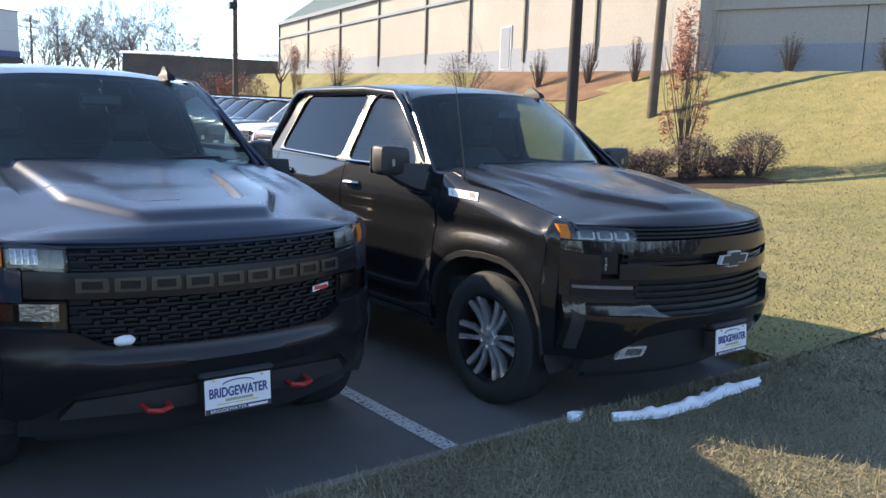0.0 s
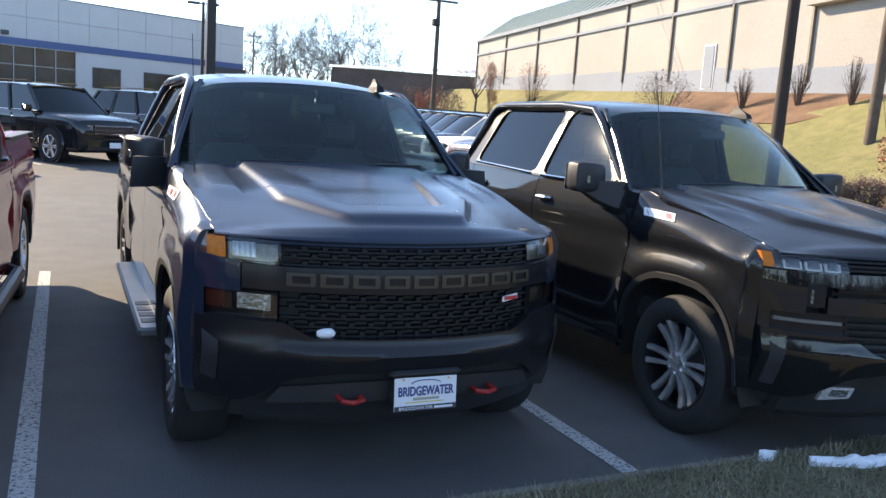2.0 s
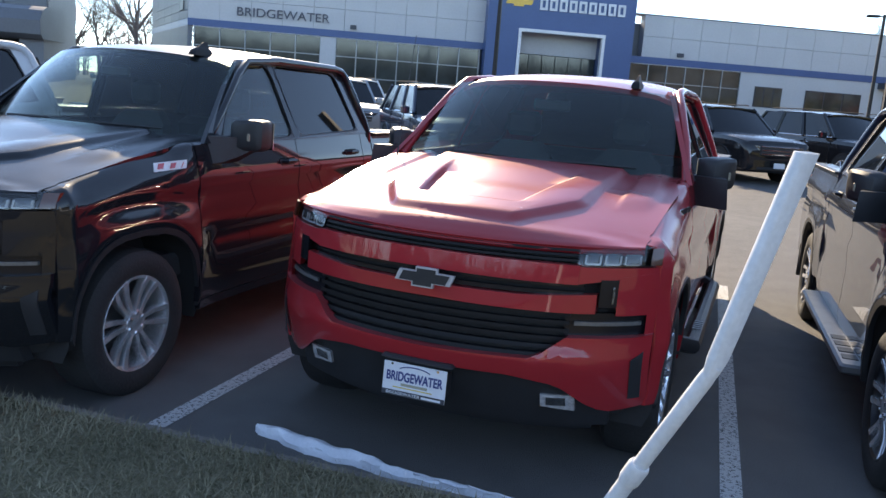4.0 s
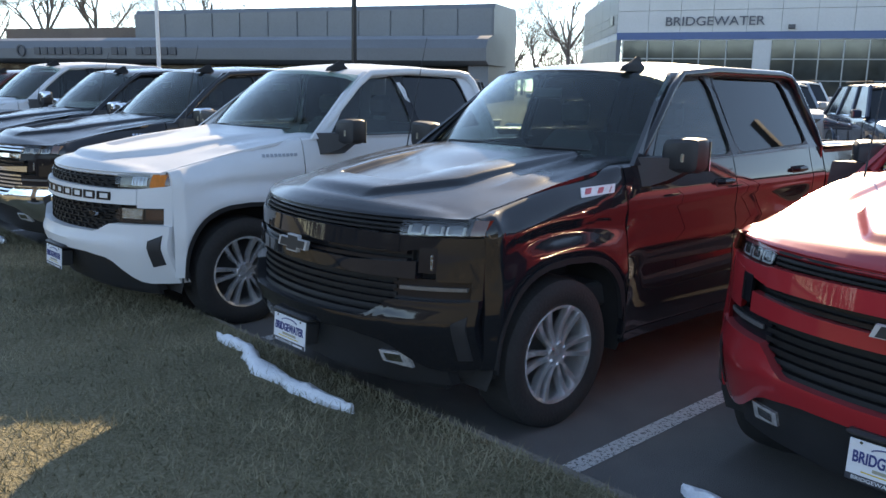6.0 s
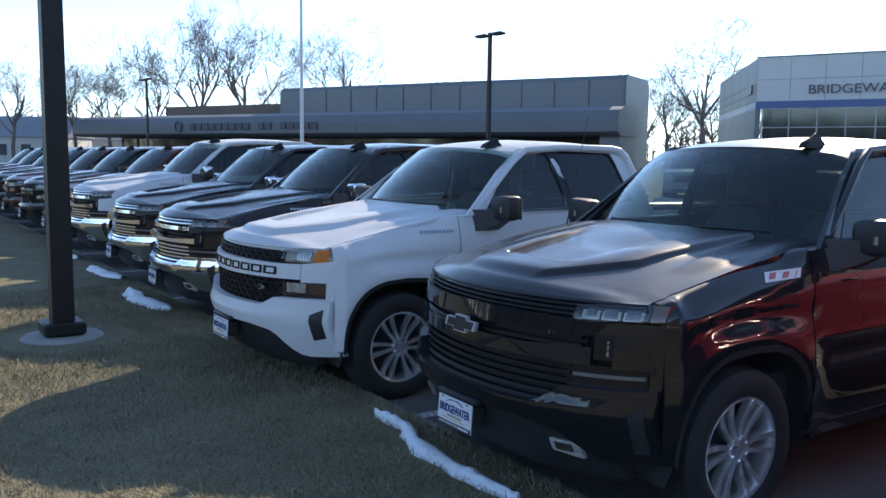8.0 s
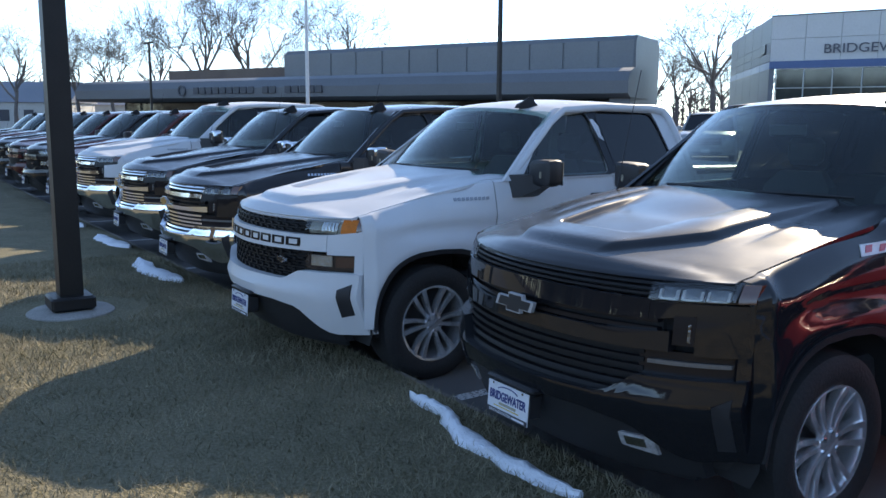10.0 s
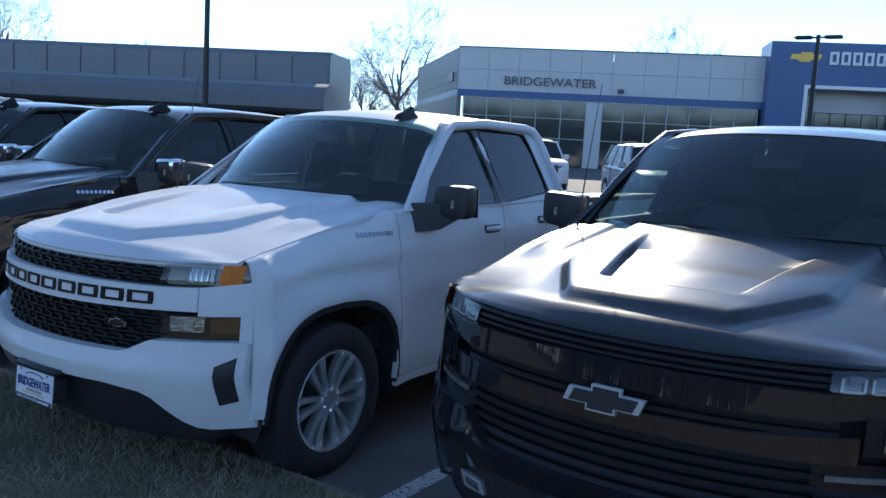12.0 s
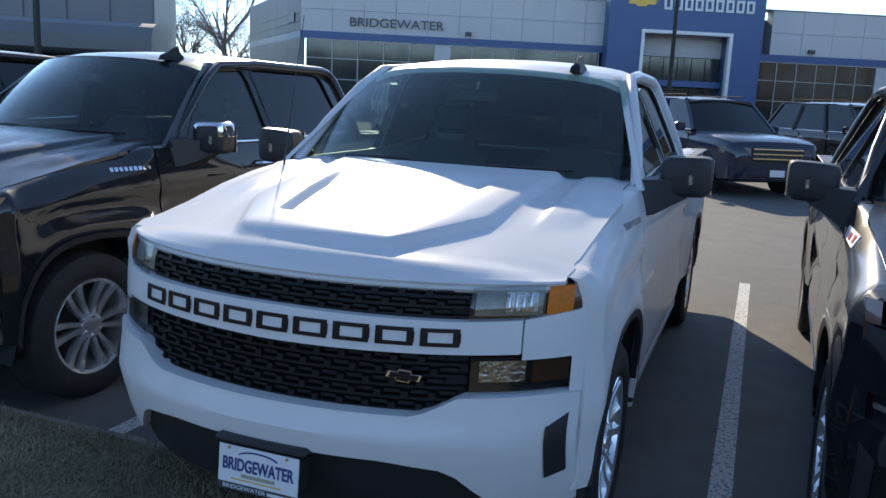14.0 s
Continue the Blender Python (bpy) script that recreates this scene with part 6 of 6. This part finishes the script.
def shrub(x, y, z, r, h, seed, label, leaf=SHRUB, n=900, size=0.035, name="shrub", fan=0.7):
    """A winter shrub: fanning stems with a haze of twigs and clinging leaves."""
    rng = random.Random(seed)
    t = empty(name, pose(x, y, z), label, "shrub", "shrubs")
    st = Bag()
    for i in range(46):
        a = rng.uniform(0, 2 * math.pi)
        k = rng.uniform(0.1, 1) ** 0.6
        tip = Vector((r * k * math.cos(a), r * k * math.sin(a), h * (1.05 - 0.45 * k * k) * rng.uniform(0.8, 1.08)))
        base = Vector((0.12 * r * math.cos(a), 0.12 * r * math.sin(a), -0.05))
        st.tube([base, base.lerp(tip, 0.5) + Vector((0, 0, 0.08 * h)), tip], [0.014, 0.009, 0.004], 3, False)
        for _ in range(4):
            p = base.lerp(tip, rng.uniform(0.45, 1))
            e = p + Vector((rng.uniform(-1, 1), rng.uniform(-1, 1), rng.uniform(0, 1.2))) * 0.2 * r
            st.tube([p, e], [0.006, 0.003], 3, False)
    st.out("stem_clump", BARK_RED, t, smooth=False)
    lf = Bag()
    leafy(lf, (0, 0, h * 0.58), r, h * 0.5, n, size, rng)
    lf.out("foliage", leaf, t, smooth=False)
    return t


# the rust-leaved ornamental tree and the bed of shrubs
def rust_tree(x, y, z, h, seed, label):
    rng = random.Random(seed)
    t = empty("ornamental_tree", pose(x, y, z), label, "tree", "rust-leaved trees")
    tr, lf = Bag(), Bag()
    for i in range(9):
        a = 2 * math.pi * i / 9 + rng.uniform(-0.3, 0.3)
        lean = rng.uniform(0.01, 0.07)
        branch(tr, Vector((0.05 * math.cos(a), 0.05 * math.sin(a), -0.1)), Vector((lean * math.cos(a), lean * math.sin(a), 1)).normalized(), h * 0.45, 0.022, 3, rng, 0.14, 0.4)
    for k in range(44):
        q = rng.uniform(0.28, 1.02)
        a = rng.uniform(0, 2 * math.pi)
        rr = h * 0.12 * (1.1 - q * 0.7)
        leafy(lf, (rr * math.cos(a), rr * math.sin(a), h * q * 0.92), h * 0.045, h * 0.085, 58, 0.04, rng)
    tr.out("trunk", BARK_RED, t, smooth=False)
    lf.out("crown", RUST_LEAF, t, smooth=False)
    return t


rust_tree(17.3, 9.7, on_lawn(17.3, 9.7), 4.1, 3, "slim ornamental tree with clinging rust-red leaves")
bed = []
for i in range(28):
    a = 2 * math.pi * i / 28
    r = 1 + 0.15 * math.sin(3 * a) + 0.1 * math.sin(5 * a + 1)
    bed.append((17.3 + 2.2 * r * math.cos(a) * 0.8 - 0.5 * math.sin(a), 9.3 + 2.2 * r * math.sin(a), 0))
c0 = (17.3, 9.3)
tagged(Bag().grid([[(c0[0] + (x - c0[0]) * k, c0[1] + (y - c0[1]) * k, lawn_z(c0[0] + (x - c0[0]) * k, c0[1] + (y - c0[1]) * k) + 0.05 * (1.05 - k)) for x, y, _ in bed + bed[:1]] for k in (0.01, 0.35, 0.65, 0.88, 1.0)]).out("mulch_bed", MULCH), "dark mulch bed round the shrubs", "mulch", kind="structure")
for i, (x, y, r, h) in enumerate(((17.3, 9.4, 0.62, 1.0), (18.2, 8.4, 0.66, 0.98), (16.75, 10.1, 0.5, 0.75), (17.7, 8.9, 0.42, 0.5), (16.3, 10.7, 0.5, 0.8))):
    shrub(x, y, on_lawn(x, y), r, h, 20 + i, "rounded brown deciduous shrub in a mulch bed", SHRUB, 3200, 0.03)
for i, (a, off) in enumerate(((-1.5, 1.5), (6.2, 2.2), (3.4, 1.8), (0.9, 1.6))):
    p = Vector((27, 18, 0)) + WU * a + WN * off
    shrub(p.x, p.y, on_lawn(p.x, p.y), 0.45, 1.6, 40 + i, "upright bare shrub against the building", SHRUB, 260)
for i, a in enumerate((3.8, 6.9, 10)):
    p = Vector((27, 18, 0)) + W2 * a + N2 * 0.8
    shrub(p.x, p.y, on_lawn(p.x, p.y), 0.5, 1.35, 46 + i, "upright dull evergreen shrub against the building", EVERGREEN, 420)
p = Vector((27, 18, 0)) + WU * 9.9 + WN * 3.6
shrub(p.x, p.y, on_lawn(p.x, p.y), 1.35, 2.2, 50, "wide vase-shaped bare shrub on the bank", SHRUB, 1700, 0.04)
p = Vector((27, 18, 0)) + WU * 27.9 + WN * 2.5
shrub(p.x, p.y, on_lawn(p.x, p.y), 1.1, 2.6, 51, "upright bare shrub with rusty leaves on the bank", RUST_LEAF, 700, 0.05)
for i, (a, off, h) in enumerate(((36, 8, 3.6), (40, 9, 3.0), (44, 9, 3.6), (49, 9, 3.2))):
    p = Vector((27, 18, 0)) + WU * a + WN * off
    rust_tree(p.x, p.y, on_lawn(p.x, p.y), h, 60 + i, "small thin tree with rusty leaves on the bank")
for i, (hd, d, r, h) in enumerate(((15.5, 62, 1.7, 3.6), (17.2, 60, 1.6, 3.4), (18.8, 63, 1.5, 3.8), (20.3, 61, 1.3, 3.2), (21.3, 58, 1.1, 3.0))):
    x, y = 1.8 + math.sin(radians(hd)) * d, -3.2 + math.cos(radians(hd)) * d
    shrub(x, y, on_lawn(x, y) - 0.1, r, h, 80 + i, "tall brown winter shrub on the far bank", RUST_LEAF if i % 2 else SHRUB, 1500, 0.07)
bare_tree(25.2, 51.6, on_lawn(25.2, 51.6), 6.0, 131, "small bare tree on the far bank", 4, 0.6, "bare winter trees", BARK)
rust_tree(25.6, 50.0, on_lawn(25.6, 50.0), 3.7, 71, "small thin tree with rusty leaves on the bank")
soil = [Vector((27, 18, 0)) + WU * a + WN * o for a, o in ((-1, 0.6), (8, 0.5), (13, 0.8), (11.5, 2.6), (7, 3.4), (2, 3.2))]
cs = sum(soil, Vector()) / len(soil)
tagged(Bag().grid([[(lambda q: (q.x, q.y, lawn_z(q.x, q.y) + 0.05))(cs.lerp(p, k)) for p in soil + soil[:1]] for k in (0.01, 0.4, 0.75, 1.0)]).out("bare_soil", BARE_SOIL), "patch of bare reddish soil on the bank", "soil", kind="structure")


def polar(x, y, heading, dist):
    h = radians(heading)
    return x - math.sin(h) * dist, y + math.cos(h) * dist


BIG = bare_tree(*polar(0.8, -3.1, 75.0, 120), 0.3, 25, 101, "tall bare deciduous tree behind the showroom")
for hd, d, h in ((72.0, 124, 26), (66.0, 122, 24), (69.6, 135, 19), (77.8, 120, 19), (80.5, 110, 16), (82.5, 105, 15), (86, 105, 15)):
    o = copy_thing(BIG, pose(*polar(0.8, -3.1, hd, d), 0.3, 0, 0, hd * 37))
    o.scale = (h / 25,) * 3
BIG2 = bare_tree(*polar(0.8, -3.1, 41.5, 92), 0.3, 20, 105, "tall bare deciduous tree between the buildings", 6, 0.6)
for hd, d, h in ((43.0, 95, 14), (44.5, 100, 15), (40.2, 98, 14), (38.6, 104, 13), (42.2, 106, 12), (37.6, 110, 12), (22.6, 98, 21), (56, 110, 15), (60, 112, 15)):
    o = copy_thing(BIG2, pose(*polar(-0.5, -3.1, hd, d), 0.5, 0, 0, hd * 37))
    o.scale = (h / 20,) * 3
BIG3 = bare_tree(*polar(1.7, -3.2, -14.0, 105), 0.8, 19, 108, "tall bare deciduous tree beyond the car park", 6, 0.6)
for hd, d, h in ((-11.5, 105, 13), (-10.0, 110, 12), (-13.0, 112, 12), (-15.5, 108, 13), (-16.8, 112, 11), (-9, 118, 13), (-5.5, 120, 14), (-2, 125, 12), (-7.5, 112, 11)):
    o = copy_thing(BIG3, pose(*polar(1.7, -3.2, hd, d), 0.8, 0, 0, hd * 53))
    o.scale = (h / 15,) * 3


def far_wood(h0, h1, dist, height, seed, dense=9, material=FAR_WOOD):
    """A belt of many thin stems and twig clumps far off."""
    rng = random.Random(seed)
    b = Bag()
    n = int((h1 - h0) * dense)
    for i in range(n):
        hd = rng.uniform(h0, h1)
        x, y = polar(0, -3, hd, dist * rng.uniform(0.92, 1.15))
        h = height * rng.uniform(0.45, 1.0)
        b.tube([(x, y, 0), (x + rng.uniform(-0.5, 0.5), y, h)], [0.2, 0.05], 3, False)
        for _ in range(14):
            z = h * rng.uniform(0.3, 0.95)
            a = rng.uniform(0, 6.28)
            l = h * rng.uniform(0.1, 0.25)
            b.tube([(x, y, z), (x + l * math.cos(a), y + l * math.sin(a), z + l * rng.uniform(0.3, 1.1))], [0.09, 0.03], 3, False)
    return tagged(b.out("far_woods", material, smooth=False), "belt of grey-brown bare woods in the distance", "woods", kind="stuff")


far_wood(38, 100, 150, 9, 7)
far_wood(-24, 30, 140, 8, 8)
far_wood(100, 140, 110, 9, 9)
# unseen belt behind the camera, made dense and dark to darken nose reflections
far_wood(140, 318, 100, 13, 10, 26, mat("unseen_dark_woods", (0.05, 0.047, 0.042), 0.95, 0, 0.25, 0.3, 3))
for i, (hd, d) in enumerate(((84.5, 120), (87.5, 125), (82.0, 135))):
    x, y = polar(0.8, -3.1, hd, d)
    hs = empty("distant_house", pose(x, y, 0.2, 0, 0, 60 + 12 * i), "pale distant house with a pitched roof", "house", "distant houses")
    Bag().box(-5, 5, -4, 4, 0, 3.6).out("wall", HOUSE, hs, smooth=False)
    mesh("roof", [(-5.3, -4.4, 3.5), (5.3, -4.4, 3.5), (5.3, 4.4, 3.5), (-5.3, 4.4, 3.5), (-5.3, 0, 6.2), (5.3, 0, 6.2)], [(0, 1, 5, 4), (2, 3, 4, 5), (0, 4, 3), (1, 2, 5), (3, 2, 1, 0)], STUCCO_GREY, hs, smooth=False)
    for k in range(3):
        Bag().box(-3.6 + 3 * k, -2.4 + 3 * k, -4.06, -3.98, 1.2, 2.6).out("window", SIGN_DARK, hs, smooth=False)
sh = empty("low_shed", pose(*polar(1.7, -3.2, -18.6, 82), 0.8, 0, 0, -14), "low dark shed with a pale roof beyond the car park", "shed")
Bag().box(-7.5, 7.5, -3, 3, 0, 5.9).out("wall", mat("dark_brown_wall", (0.12, 0.095, 0.085), 0.9, 0, 0.3, 0.8, 6), sh, smooth=False)
mesh("roof", [(-7.8, -3.3, 5.85), (7.8, -3.3, 6.2), (7.8, 3.3, 7.0), (-7.8, 3.3, 6.5)], [(0, 1, 2, 3)], WALL_WHITE, sh, smooth=False)

# ---- grass blades by the path ----
rng = np.random.default_rng(5)
N = 190000
s = rng.uniform(-10.5, 9.5, N)
d = -0.13 - 4.2 * rng.random(N) ** 1.25
px, py = KU.x * s + KV.x * d, -0.16 + KU.y * s + KV.y * d
keep = np.hypot(px + 7.45, py + 2.2) > 0.62
px, py = px[keep], py[keep]
n = len(px)
ang, hh, ww = rng.uniform(0, 6.283, n), rng.uniform(0.02, 0.075, n) * rng.uniform(0.6, 1.0, n), rng.uniform(0.002, 0.0045, n)
lx, ly = rng.normal(0, 0.03, n), rng.normal(0, 0.03, n)
base = np.full(n, 0.105)
M = 110000
sx, sy = 6.9 + 17 * rng.random(M) ** 1.2, rng.uniform(-2.5, 15, M)
sx += 0.1 * sy
far = np.array([lawn_z(a, c) for a, c in zip(sx, sy)])
px, py, base = np.concatenate([px, sx]), np.concatenate([py, sy]), np.concatenate([base, far])
ang, ww = np.concatenate([ang, rng.uniform(0, 6.283, M)]), np.concatenate([ww, rng.uniform(0.005, 0.011, M)])
hh, lx, ly = np.concatenate([hh, rng.uniform(0.02, 0.05, M)]), np.concatenate([lx, rng.normal(0, 0.035, M)]), np.concatenate([ly, rng.normal(0, 0.035, M)])
n += M
V = np.empty((n, 3, 3))
V[:, 0] = np.stack([px - ww * np.cos(ang), py - ww * np.sin(ang), base], 1)
V[:, 1] = np.stack([px + ww * np.cos(ang), py + ww * np.sin(ang), base], 1)
V[:, 2] = np.stack([px + lx, py + ly, base + hh], 1)
me = bpy.data.meshes.new("grass")
me.from_pydata(V.reshape(-1, 3).tolist(), [], np.arange(3 * n).reshape(-1, 3).tolist())
me.materials.append(GRASS)
tagged(new("grass", me), "short dormant tan and green grass blades", "grass", kind="stuff")
